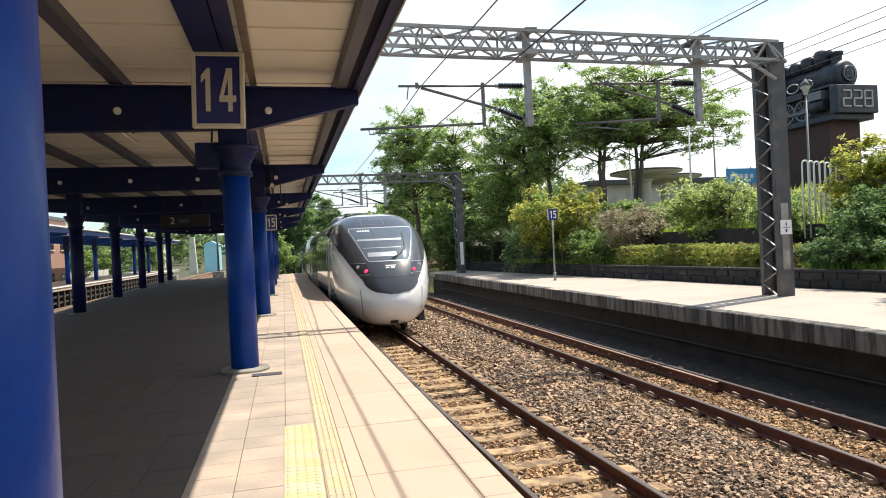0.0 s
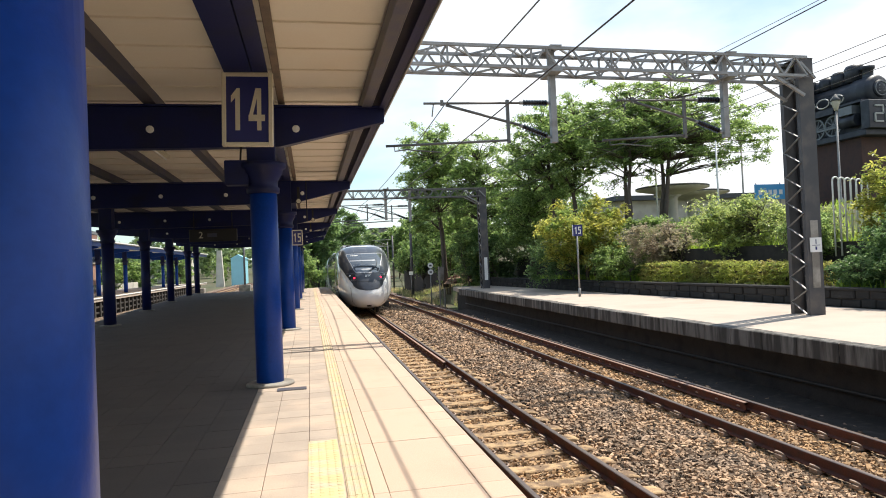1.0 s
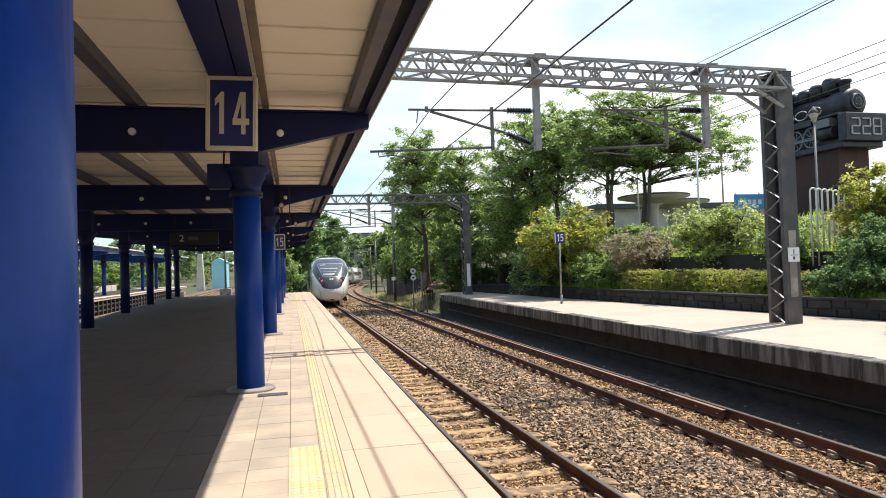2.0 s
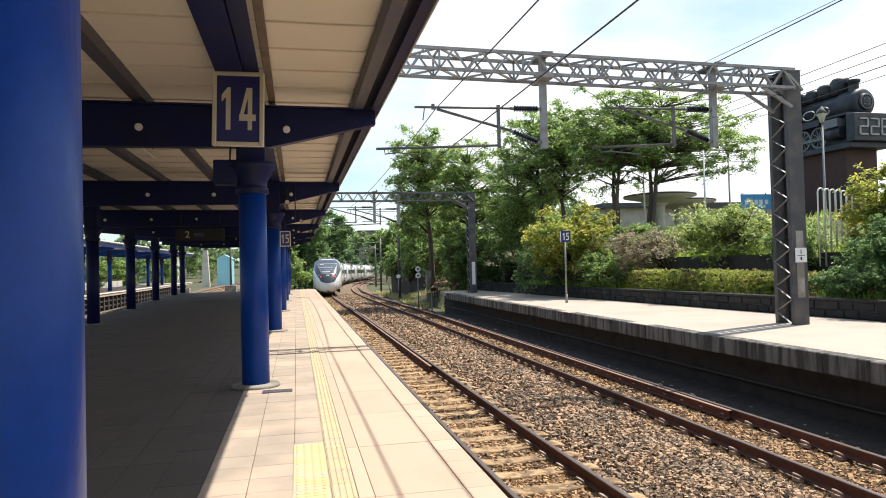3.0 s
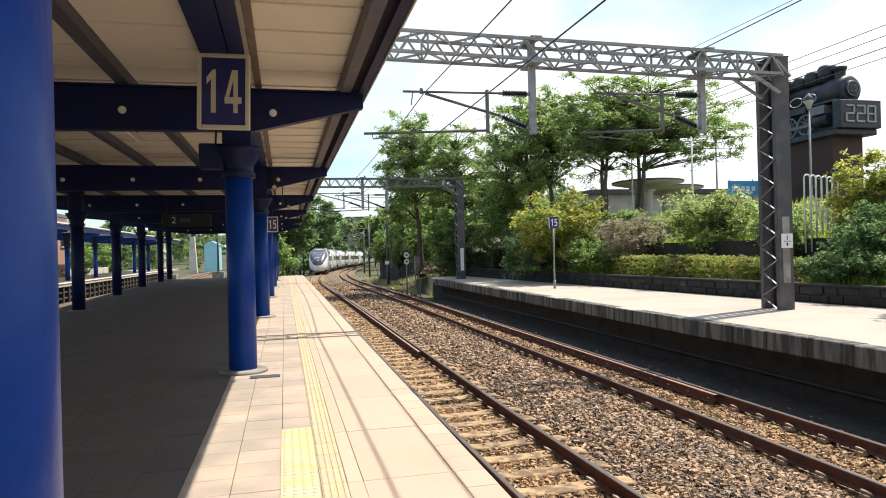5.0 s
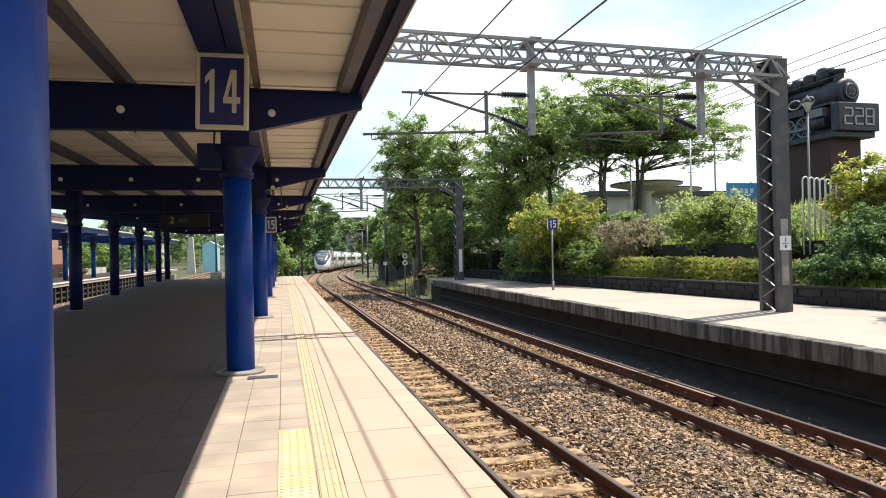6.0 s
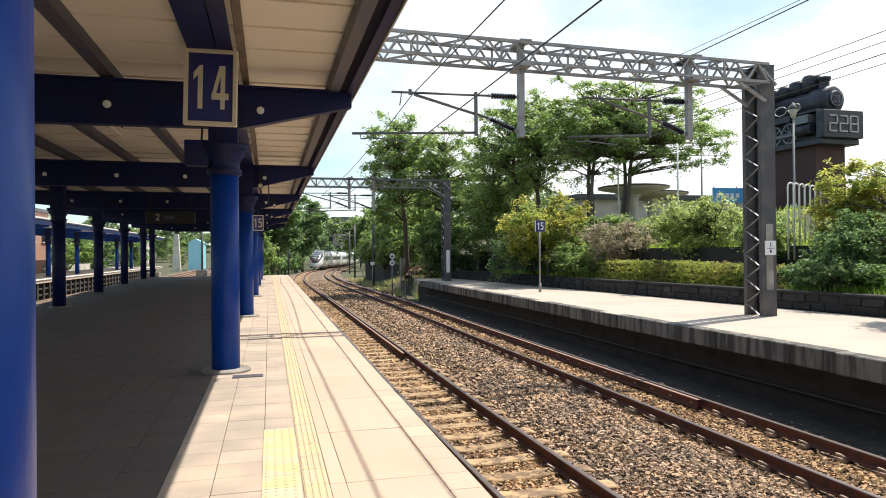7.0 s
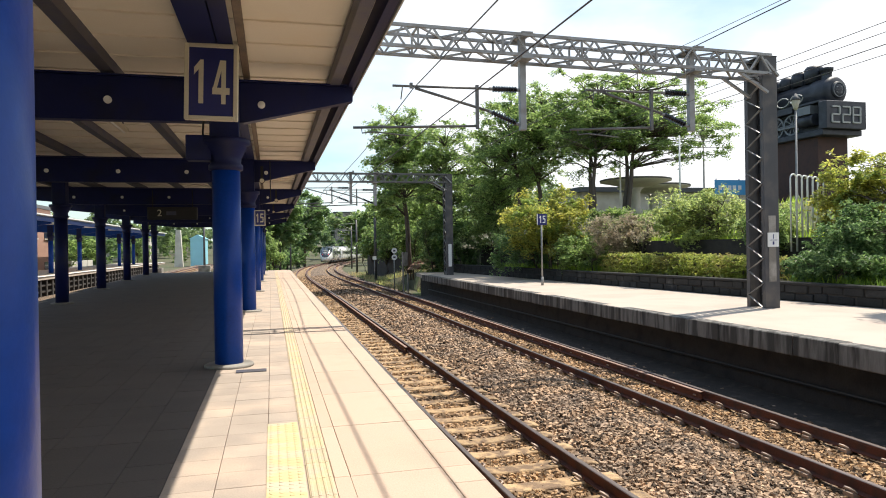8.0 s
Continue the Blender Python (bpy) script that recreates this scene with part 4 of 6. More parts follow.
# ---- overhead line gantries ----
def truss(x0, x1, y, z0, z1, dy, bays, chord=0.06, web=0.036):
    """A box truss along x: four chords and zigzag webs on every face."""
    g = Geo()
    for yy in (y - dy / 2, y + dy / 2):
        for z in (z0, z1):
            g.bar((x0, yy, z), (x1, yy, z), chord)
    w = (x1 - x0) / bays
    for i in range(bays):
        a, b, c = x0 + i * w, x0 + (i + 0.5) * w, x0 + (i + 1) * w
        for yy in (y - dy / 2, y + dy / 2):
            g.bar((a, yy, z0), (b, yy, z1), web)
            g.bar((b, yy, z1), (c, yy, z0), web)
        for z in (z0, z1):
            g.bar((a, y - dy / 2, z), (c, y + dy / 2, z), web) if i % 2 else g.bar((a, y + dy / 2, z), (c, y - dy / 2, z), web)
        if i % 3 == 0:
            g.bar((a, y - dy / 2, z1), (a, y + dy / 2, z1), web)
            g.bar((a, y - dy / 2, z0), (a, y - dy / 2, z1), web)
            g.bar((a, y + dy / 2, z0), (a, y + dy / 2, z1), web)
    return g


def channel_post(parent, x0, x1, y0, y1, z0, z1, step=0.56):
    """Two channels with their webs along x, laced together on the sides."""
    for yy, s in ((y0, 1), (y1, -1)):
        t, d = 0.014, 0.11
        g = Geo().prism([(x0, yy), (x1, yy), (x1, yy + s * d), (x1 - t, yy + s * d), (x1 - t, yy + s * t), (x0 + t, yy + s * t), (x0 + t, yy + s * d), (x0, yy + s * d)], z0, z1)
        part("channel", g, POST_STEEL, parent, "dark grey steel channel")
    n = int((z1 - z0) / step)
    for xx in (x0 - 0.006, x1 + 0.006):
        for i in range(n):
            za, zb, zc = z0 + i * step, z0 + (i + 0.5) * step, z0 + (i + 1) * step
            a, b = (y0 + 0.06, y1 - 0.06)
            part("lacing_bar", Geo().bar((xx, a, za), (xx, b, zb), 0.010, 0.05, (1, 0, 0)), GALV, parent)
            part("lacing_bar", Geo().bar((xx, b, zb), (xx, a, zc), 0.010, 0.05, (1, 0, 0)), GALV, parent)


def insulator(parent, a, b):
    a, b = Vector(a), Vector(b)
    d = (b - a)
    n = 9
    g = Geo().tube(a, b, 0.035, n=10)
    for i in range(n):
        p = a + d * ((i + 0.5) / n)
        h = d.normalized() * 0.012
        g.tube(p - h, p + h, 0.068, 0.055, 12)
    part("insulator", g, PORCELAIN, parent, "ribbed dark brown insulator")
    part("insulator_cap", Geo().tube(b, b + d.normalized() * 0.07, 0.035, n=10), GALV, parent)
    part("insulator_cap", Geo().tube(a - d.normalized() * 0.07, a, 0.035, n=10), GALV, parent)


def cantilever(parent, xd, y, z0, reach, low):
    """Tubes, stay and insulators that hold the contact wire, from the drop post at xd towards the left."""
    zt, zb = z0 + 0.76, z0 + 0.02
    xv = xd - 0.97
    part("stay_post", Geo().box(xv - 0.03, xv + 0.03, y - 0.03, y + 0.03, z0 - 0.06, z0 + 0.82), TUBE_STEEL, parent)
    part("top_tube", Geo().tube((xv - reach, y, zt - 0.02), (xv + 0.28, y, zt), 0.024), TUBE_STEEL, parent)
    insulator(parent, (xv + 0.33, y, zt), (xv + 0.85, y, zt))
    part("strut_tube", Geo().tube((xv - reach * 0.74, y, zt - 0.05), (xv + 0.28, y, z0 + 0.30), 0.028), TUBE_STEEL, parent)
    insulator(parent, (xv + 0.31, y, z0 + 0.28), (xv + 0.82, y, z0 + 0.08))
    part("steady_tube", Geo().tube((xv - low, y, z0 - 0.10), (xv, y, z0), 0.026), TUBE_STEEL, parent)
    part("steady_arm", Geo().pipe([(xv - low + 0.16, y, z0 - 0.1), (xv - low + 0.17, y, z0 - 0.2), (xv - low + 0.4, y, z0 - 0.17), (xv - low + 1.1, y, z0 - 0.23)], 0.013, 6), TUBE_STEEL, parent)
    part("wire_clamp", Geo().box(xv - reach + 0.34, xv - reach + 0.40, y - 0.02, y + 0.02, zt - 0.06, zt + 0.05).tube((xv - reach + 0.2, y, zt - 0.02), (xv - reach + 0.16, y, zt - 0.28), 0.012), TUBE_STEEL, parent)


def build_gantry(y, post_x, x_left, z0, z1, drops, full=True):
    gan = empty("catenary_gantry")
    dip = 0.016 if full else 0.0
    g = truss(x_left, post_x + 0.1, y, z0, z1, 0.60 if full else 0.42, int((post_x - x_left) / 0.56))
    g.v = [(px, py, pz - dip * (px - 3.0)) for px, py, pz in g.v]
    part("beam", g, GALV if full else TUBE_STEEL, gan, "grey lattice box beam")
    top, foot = z1, z0
    z0, z1 = foot - dip * (post_x - 3.0), top - dip * (post_x - 3.0)
    channel_post(gan, post_x, post_x + 0.37, y - 0.15, y + 0.47, FAR_Z, z1 + 0.02)
    part("post_cap", Geo().box(post_x - 0.01, post_x + 0.38, y - 0.16, y + 0.48, z1 + 0.02, z1 + 0.035), POST_STEEL, gan)
    for yy in (y - 0.28, y + 0.28):
        part("knee_brace", Geo().bar((post_x - 0.72, yy, z0), (post_x + 0.02, yy, z0 - 0.42), 0.055), GALV, gan)
        part("corner_brace", Geo().bar((post_x - 0.05, yy, z0 + 0.3), (post_x + 0.3, yy, z0 - 0.05), 0.05), GALV, gan)
    for xd, low_z in drops:
        z0, z1 = foot - dip * (xd - 3.0), top - dip * (xd - 3.0)
        part("drop_post", Geo().box(xd - 0.066, xd + 0.066, y - 0.06, y + 0.06, low_z, z1 + 0.06), GALV, gan, "grey hanging post", bevel=0.006)
        part("bracket", Geo().box(xd - 0.12, xd + 0.12, y - 0.34, y + 0.34, z0 - 0.07, z0 - 0.03), GALV, gan)
        part("bracket", Geo().box(xd - 0.12, xd + 0.12, y - 0.34, y + 0.34, z1 + 0.03, z1 + 0.06), GALV, gan)
        part("wire_seat", Geo().tube((xd + 0.14, y, z1 + 0.06), (xd + 0.14, y, z1 + 0.16), 0.05, 0.035, 10), PORCELAIN, gan)
        cantilever(gan, xd, y, low_z + 0.06, 1.72 if xd < 7 else 1.55, 2.5 if xd < 7 else 1.9)
    return gan


gan = build_gantry(12.95, 10.70, -9.2, 5.25, 5.655, ((5.03, 3.76), (8.96, 3.84)))
tagged(gan, "grey steel lattice gantry carrying overhead wires across both tracks", "gantry", "catenary gantries")
plate = part("number_plate", Geo().box(10.75, 11.04, 12.774, 12.786, 1.28, 1.60), WHITE, gan, "white plate with dark bars")
for x0, x1, z0, z1 in ((10.885, 10.905, 1.46, 1.56), (10.80, 10.99, 1.425, 1.437), (10.875, 10.915, 1.33, 1.40)):
    part("plate_mark", Geo().box(x0, x1, 12.768, 12.773, z0, z1), SIGN_BLUE, plate)
part("post_band", Geo().box(10.79, 10.98, 12.789, 12.796, 0.50, 1.98), CONC, gan, "pale worn paint band")
gan2 = build_gantry(34.8, 9.03, -9.5, 4.84, 5.26, ((4.02, 3.7), (5.29, 3.6)), False)
tagged(gan2, "grey lattice gantry half hidden by trees at the platform end", "gantry", "catenary gantries")
part("post_band", Geo().box(9.13, 9.31, 34.63, 34.645, 0.35, 1.55), WHITE, gan2, "white painted band with marks")


def build_mast(x, y, h, side, z=-1.5):
    mast = empty("catenary_mast", (x, y, z))
    part("pole", Geo().tube((0, 0, -0.8), (0, 0, h), 0.13, 0.11, 12), POST_STEEL, mast)
    part("top_tube", Geo().tube((0, 0, h - 0.5), (side * 2.6, 0, h - 0.55), 0.03), GALV, mast)
    part("strut_tube", Geo().tube((0, 0, h - 1.5), (side * 2.1, 0, h - 0.6), 0.03), GALV, mast)
    part("steady_tube", Geo().tube((0, 0, h - 1.35), (side * 3.2, 0, h - 1.4), 0.03), GALV, mast)
    return tagged(mast, "slim grey overhead line mast beside the curving track", "mast", "catenary masts")


build_mast(8.9, 59.0, 8.3, -1)
for s, off, side in ((84, -2.6, 1), (88, 6.9, -1), (104, -2.4, 1), (112, 6.8, -1)):
    x, y, a = on_line(s, TRACK_X, off)
    build_mast(x, y, 6.6, side)


# ---- wires ----
def build_wire(name, pts, r, label):
    tagged(part(name, Geo().pipe(pts, r, 6), WIRE), label, "wire", "overhead wires")


def sag(x, z, span, drop, x2=None):
    out = []
    for (ya, yb) in zip(span[:-1], span[1:]):
        for i in range(9):
            t = i / 8
            yy = ya + (yb - ya) * t
            out.append((x, yy, z - drop * 4 * t * (1 - t)))
    return out


build_wire("feeder_wire", [(9.1, -30, 5.85), (9.1, 12.95, 5.72), (9.1, 34.8, 5.80)], 0.011, "dark feeder wire on the gantry's top")
GANS = [-30.0, 12.95, 34.8, 59.0]
for tx, zc in ((TRACK_X, 4.52), (TRACK2_X, 4.60)):
    build_wire("messenger_wire", sag(tx, zc, GANS, 0.22), 0.011 if tx < 4 else 0.004, "dark messenger wire over the track")
    build_wire("contact_wire", [(tx, -30, zc - 0.98), (tx, 66, zc - 0.98)], 0.009 if tx < 4 else 0.004, "thin contact wire over the track")
for dx, z, r in ((0, 6.45, 0.012), (-0.2, 6.95, 0.010), (0.5, 6.35, 0.009)):
    build_wire("power_cable", [(15.2 + dx, -40, z), (15.2 + dx, 20, z - 0.1), (15.2 + dx, 62, z)], r, "black cable strung beside the bank")


# ---- signs and fittings on the covered platform ----
STROKES = {
    "1": [[(0.36, 0), (0.64, 0), (0.64, 1), (0.46, 1), (0.10, 0.82), (0.10, 0.66), (0.36, 0.78)]],
    "4": [[(0.52, 0), (0.78, 0), (0.78, 1), (0.52, 1)], [(0, 0.22), (1, 0.22), (1, 0.37), (0, 0.37)], [(0, 0.30), (0.22, 0.30), (0.66, 1), (0.44, 1)]],
    "5": [[(0.08, 0.85), (0.94, 0.85), (0.94, 1), (0.08, 1)], [(0.08, 0.48), (0.32, 0.48), (0.32, 0.95), (0.08, 0.95)], [(0.2, 0.48), (0.82, 0.48), (0.92, 0.56), (0.82, 0.63), (0.2, 0.63)],
          [(0.68, 0.08), (0.94, 0.16), (0.94, 0.56), (0.68, 0.6)], [(0.02, 0.0), (0.8, 0.0), (0.92, 0.1), (0.8, 0.15), (0.02, 0.15)]],
}


def numerals(text, w, h, material, parent, x, y, z):
    """Block numerals side by side, each a part, centred at (x, z) and standing on the plane y."""
    n = len(text)
    cw = w / n
    for i, ch in enumerate(text):
        g = Geo()
        for k, poly in enumerate(STROKES[ch]):
            pts = [(x - w / 2 + cw * (i + 0.06) + a * cw * 0.86, z - h / 2 + b * h) for a, b in poly]
            g.prism(pts, y - 0.006 - 0.0006 * k, y, "y")
        part("numeral", g, material, parent)


def number_sign(text, x, y, z, w, h, parent=None):
    s = empty("column_sign", (x, y, z))
    part("panel", Geo().box(-w / 2, w / 2, -0.02, 0.02, -h / 2, h / 2), SIGN_BLUE, s, "dark blue sign panel")
    f = Geo()
    b = 0.062 * w / 0.62
    f.box(-w / 2 - b, -w / 2, -0.035, 0.035, -h / 2 - b, h / 2 + b).box(w / 2, w / 2 + b, -0.035, 0.035, -h / 2 - b, h / 2 + b)
    f.box(-w / 2, w / 2, -0.035, 0.035, -h / 2 - b, -h / 2).box(-w / 2, w / 2, -0.035, 0.035, h / 2, h / 2 + b)
    part("frame", f, SIGN_CREAM, s, "cream weathered frame", bevel=0.006)
    numerals(text, w * 0.90, h * 0.64, SIGN_CREAM, s, 0.0, -0.0205, 0.0)
    return tagged(s, "blue column sign with cream numerals " + text, "sign")


number_sign("14", -0.55, 7.05, 3.072, 0.425, 0.675).matrix_basis = pose(-0.55, 7.05, 3.072, 0, 1.6, -6)
number_sign("15", -0.24, 15.72, 2.12, 0.20, 0.31)


def camera_dome(x, y, z):
    c = empty("security_camera", (x, y, z))
    part("bracket", Geo().box(-0.03, 0.03, -0.03, 0.03, 0.08, 0.34), BLACK, c)
    part("body", Geo().tube((0, 0.12, 0.02), (0, -0.14, 0.0), 0.06, 0.065, 14), BLACK, c, "dark round housing")
    part("lens", Geo().tube((0, -0.14, 0.0), (0, -0.15, 0.0), 0.05, 0.045, 14), SIGN_CREAM, c, "pale lens ring")
    tagged(c, "small dark security camera under a canopy beam", "camera", "security cameras")


camera_dome(0.18, 22.9, 3.02)
camera_dome(-0.18, 15.75, 2.95)
camera_dome(0.12, 30.4, 3.05)


def junction_box(x, y, z):
    b = empty("junction_box", (x, y, z))
    part("case", Geo().box(-0.14, 0.14, -0.1, 0.1, -0.15, 0.15), NAVY, b, bevel=0.012)
    part("conduit", Geo().pipe([(0.05, -0.05, 0.15), (0.06, -0.05, 0.3), (0.1, -0.06, 0.45)], 0.012, 6), BLACK, b)
    tagged(b, "navy junction box fixed beside the column head", "box")


junction_box(-0.82, 8.5, 2.62)
junction_box(-0.80, 15.9, 2.70)


def strip_lamp(x, y, z):
    b = empty("strip_light", (x, y, z))
    part("tray", Geo().box(-0.06, 0.06, -0.6, 0.6, 0.0, 0.05), SIGN_CREAM, b, "cream lamp tray")
    part("tube", Geo().tube((0, -0.55, -0.02), (0, 0.55, -0.02), 0.016, n=8), WHITE, b, "unlit white tube")
    for yy in (-0.45, 0.45):
        part("hanger", Geo().box(-0.01, 0.01, yy - 0.01, yy + 0.01, 0.05, 0.30), PURLIN, b)
    tagged(b, "unlit cream strip light hung below the roof sheets", "lamp", "strip lights")


for x, y in ((-2.28, 11.3), (-2.3, 18.8), (-3.3, 26.3), (-3.3, 33.8)):
    strip_lamp(x, y, 3.36)
# conduit along the girder and a drop cable behind the sign
tagged(part("conduit", Geo().box(-0.30, -0.225, -4, 47, 3.50, 3.58), RUST_BROWN, bevel=0.006), "brown cable conduit under the roof", "conduit")
tagged(part("drop_rod", Geo().tube((0.0, 15.6, 3.4), (0.0, 15.6, 2.5), 0.012, n=6), BLACK), "thin dark rod hanging from the beam", "rod")
tagged(part("manhole_cover", Geo().box(-0.42, -0.08, 8.0, 8.16, 0.0, 0.012), PURLIN, bevel=0.004), "small dark drain cover beside the column base", "cover")
# unlit hanging train board
board = empty("platform_board", (-3.05, 23.1, 2.62))
part("case", Geo().box(-0.75, 0.75, -0.1, 0.1, -0.2, 0.2), BLACK, board, "dark board case", bevel=0.02)
m = Matrix.Translation((-0.38, -0.106, 0.0)) @ Matrix.Rotation(radians(90), 4, "X")
letters("digit", "2", 0.30, SIGN_CREAM, board, m)
part("text_bar", Geo().box(-0.18, 0.12, -0.106, -0.102, -0.06, 0.06), PURLIN, board)
for xx in (-0.6, 0.6):
    part("hanger", Geo().tube((xx, 0, 0.2), (xx, 0, 0.75), 0.015, n=6), BLACK, board)
tagged(board, "dark hanging platform board with a pale numeral 2", "sign")

# small number sign on the open platform
ps = empty("platform_post_sign", (9.82, 23.52, FAR_Z))
part("pole", Geo().tube((0, 0, 0), (0, 0, 2.5), 0.032, n=10), GALV, ps, "thin grey pole")
part("foot", Geo().tube((0, 0, 0), (0, 0, 0.32), 0.05, n=10), GALV, ps)
panel = part("panel", Geo().box(-0.2, 0.2, -0.05, -0.03, 2.26, 2.68), SIGN_BLUE, ps, "violet blue panel")
part("panel_edge", Geo().box(-0.2, -0.17, -0.056, -0.051, 2.26, 2.68), WHITE, panel)
numerals("15", 0.27, 0.27, WHITE, panel, 0.02, -0.0505, 2.47)
tagged(ps, "thin pole sign with white numerals 15", "sign")

# speed discs, cabinet, small marker and rubble at the end of the open platform
ds = empty("speed_disc_post", (7.25, 40.5, -1.5))
part("pole", Geo().tube((0, 0, 0), (0, 0, 2.85), 0.04, n=8), GALV, ds)
for z in (2.72, 2.32):
    disc = part("disc", Geo().tube((0, -0.05, z), (0, -0.07, z), 0.17, n=20), WHITE, ds, "white round disc")
    part("disc_mark", Geo().box(-0.07, 0.07, -0.076, -0.071, z - 0.05, z + 0.05), PURLIN, disc)
tagged(ds, "pole with two white round speed discs", "signal")
cb = empty("relay_cabinet", (8.35, 42.6, -1.5))
part("case", Geo().box(-0.2, 0.2, -0.2, 0.2, 1.7, 2.6), CONC, cb, "grey cabinet case", bevel=0.02)
for sx in (-0.15, 0.15):
    part("leg", Geo().box(sx - 0.03, sx + 0.03, -0.1, 0.1, 0.0, 1.7), GALV, cb)
tagged(cb, "grey lineside cabinet on two legs", "cabinet")
mk = empty("lineside_marker", (8.5, 57.0, -1.5))
part("pole", Geo().tube((0, 0, 0), (0, 0, 2.0), 0.03, n=6), GALV, mk)
part("plate", Geo().box(-0.17, 0.17, -0.05, -0.03, 1.9, 2.2), WHITE, mk, "white plate")
tagged(mk, "small white lineside marker plate on a pole", "sign")


def rubble(x, y, z, r, h, seed):
    rr = random.Random(seed)
    g = Geo()
    n, k = 18, 7
    v = []
    for j in range(k):
        for i in range(n):
            a = 2 * math.pi * i / n
            q = r * (1 - j / (k - 1)) ** 0.8
            v.append((q * math.cos(a) * (1 + rr.uniform(-0.12, 0.12)), 0.7 * q * math.sin(a), h * (j / (k - 1)) ** 0.8 * (1 + rr.uniform(-0.12, 0.12)) - 0.1))
    g.add(v, [(j * n + i, j * n + (i + 1) % n, (j + 1) * n + (i + 1) % n, (j + 1) * n + i) for j in range(k - 1) for i in range(n)], True)
    ob = empty("dirt_heap", (x, y, z))
    part("heap", g, DIRT, ob)
    for i in range(26):
        a, q = rr.uniform(0, 6.28), r * rr.uniform(0.2, 1.0)
        s = rr.uniform(0.08, 0.22)
        part("clod", Geo().box(-s, s, -s * 0.8, s * 0.8, -s * 0.6, s * 0.6, Matrix.Translation((q * math.cos(a), 0.7 * q * math.sin(a), h * (1 - q / r) + 0.02)) @ Matrix.Rotation(a, 4, "Z") @ Matrix.Rotation(0.5, 4, "X")), DIRT, ob, bevel=s * 0.25)
    tagged(ob, "heap of reddish dirt and rubble at the platform end", "dirt")


rubble(9.55, 42.2, 0.10, 1.15, 0.5, 3)


# ---- plants ----
def leaf_cloud(centres, radii, per, leaf, flat=1.0, droop=0.0, seed=1):
    """Folded pointed leaves set along twigs that spread from each clump's middle."""
    r = np.random.default_rng(seed)
    twigs = max(5, per // 16)
    along = max(4, per // twigs)
    c = np.repeat(np.asarray(centres, float), twigs, 0)
    rad = np.repeat(np.asarray(radii, float), twigs, 0)
    m = len(c)
    d = r.normal(size=(m, 3)) * np.array([1, 1, 0.75])
    d /= np.linalg.norm(d, axis=1)[:, None]
    reach = r.uniform(0.65, 1.35, m)[:, None]
    c, d, rad, reach = (np.repeat(q, along, 0) for q in (c, d, rad, reach))
    n = len(c)
    q = r.uniform(0.12, 1.0, n)[:, None]
    p = c + d * rad * reach * q * np.array([1, 1, flat]) + r.normal(0, 0.085, (n, 3)) * rad
    p[:, 2] -= 0.22 * rad[:, 2] * (q[:, 0] ** 2) * reach[:, 0]
    up = np.stack([d[:, 0] * 0.35 + r.normal(0, 0.42, n), d[:, 1] * 0.35 + r.normal(0, 0.42, n), 0.8 + r.normal(0, 0.35, n)], 1)
    up /= np.linalg.norm(up, axis=1)[:, None]
    t = np.cross(up, d + r.normal(0, 0.7, (n, 3)))
    t /= np.linalg.norm(t, axis=1)[:, None]
    s = np.cross(up, t)
    L = leaf * r.uniform(0.6, 1.35, n)[:, None]
    v = np.stack([p - t * L * 0.62, p + s * L * 0.28 + up * L * 0.1, p + t * L * 0.62 - up * L * droop, p - s * L * 0.28 + up * L * 0.1], 1).reshape(-1, 3)
    f = np.arange(4 * n).reshape(-1, 4)
    return v, f


def leaf_mesh(name, v, f, material):
    me = bpy.data.meshes.new(name)
    me.from_pydata(v.tolist(), [], f.tolist())
    me.materials.append(material)
    return me


def crown_clumps(rr, n, c, r, shell=0.55):
    out = []
    while len(out) < n:
        d = Vector((rr.gauss(0, 1), rr.gauss(0, 1), rr.gauss(0, 1))).normalized()
        q = shell + (1 - shell) * rr.random()
        if rr.random() < 0.25:
            q = rr.random() * shell
        out.append(Vector((c[0] + d.x * r[0] * q, c[1] + d.y * r[1] * q, c[2] + d.z * r[2] * q)))
    return out


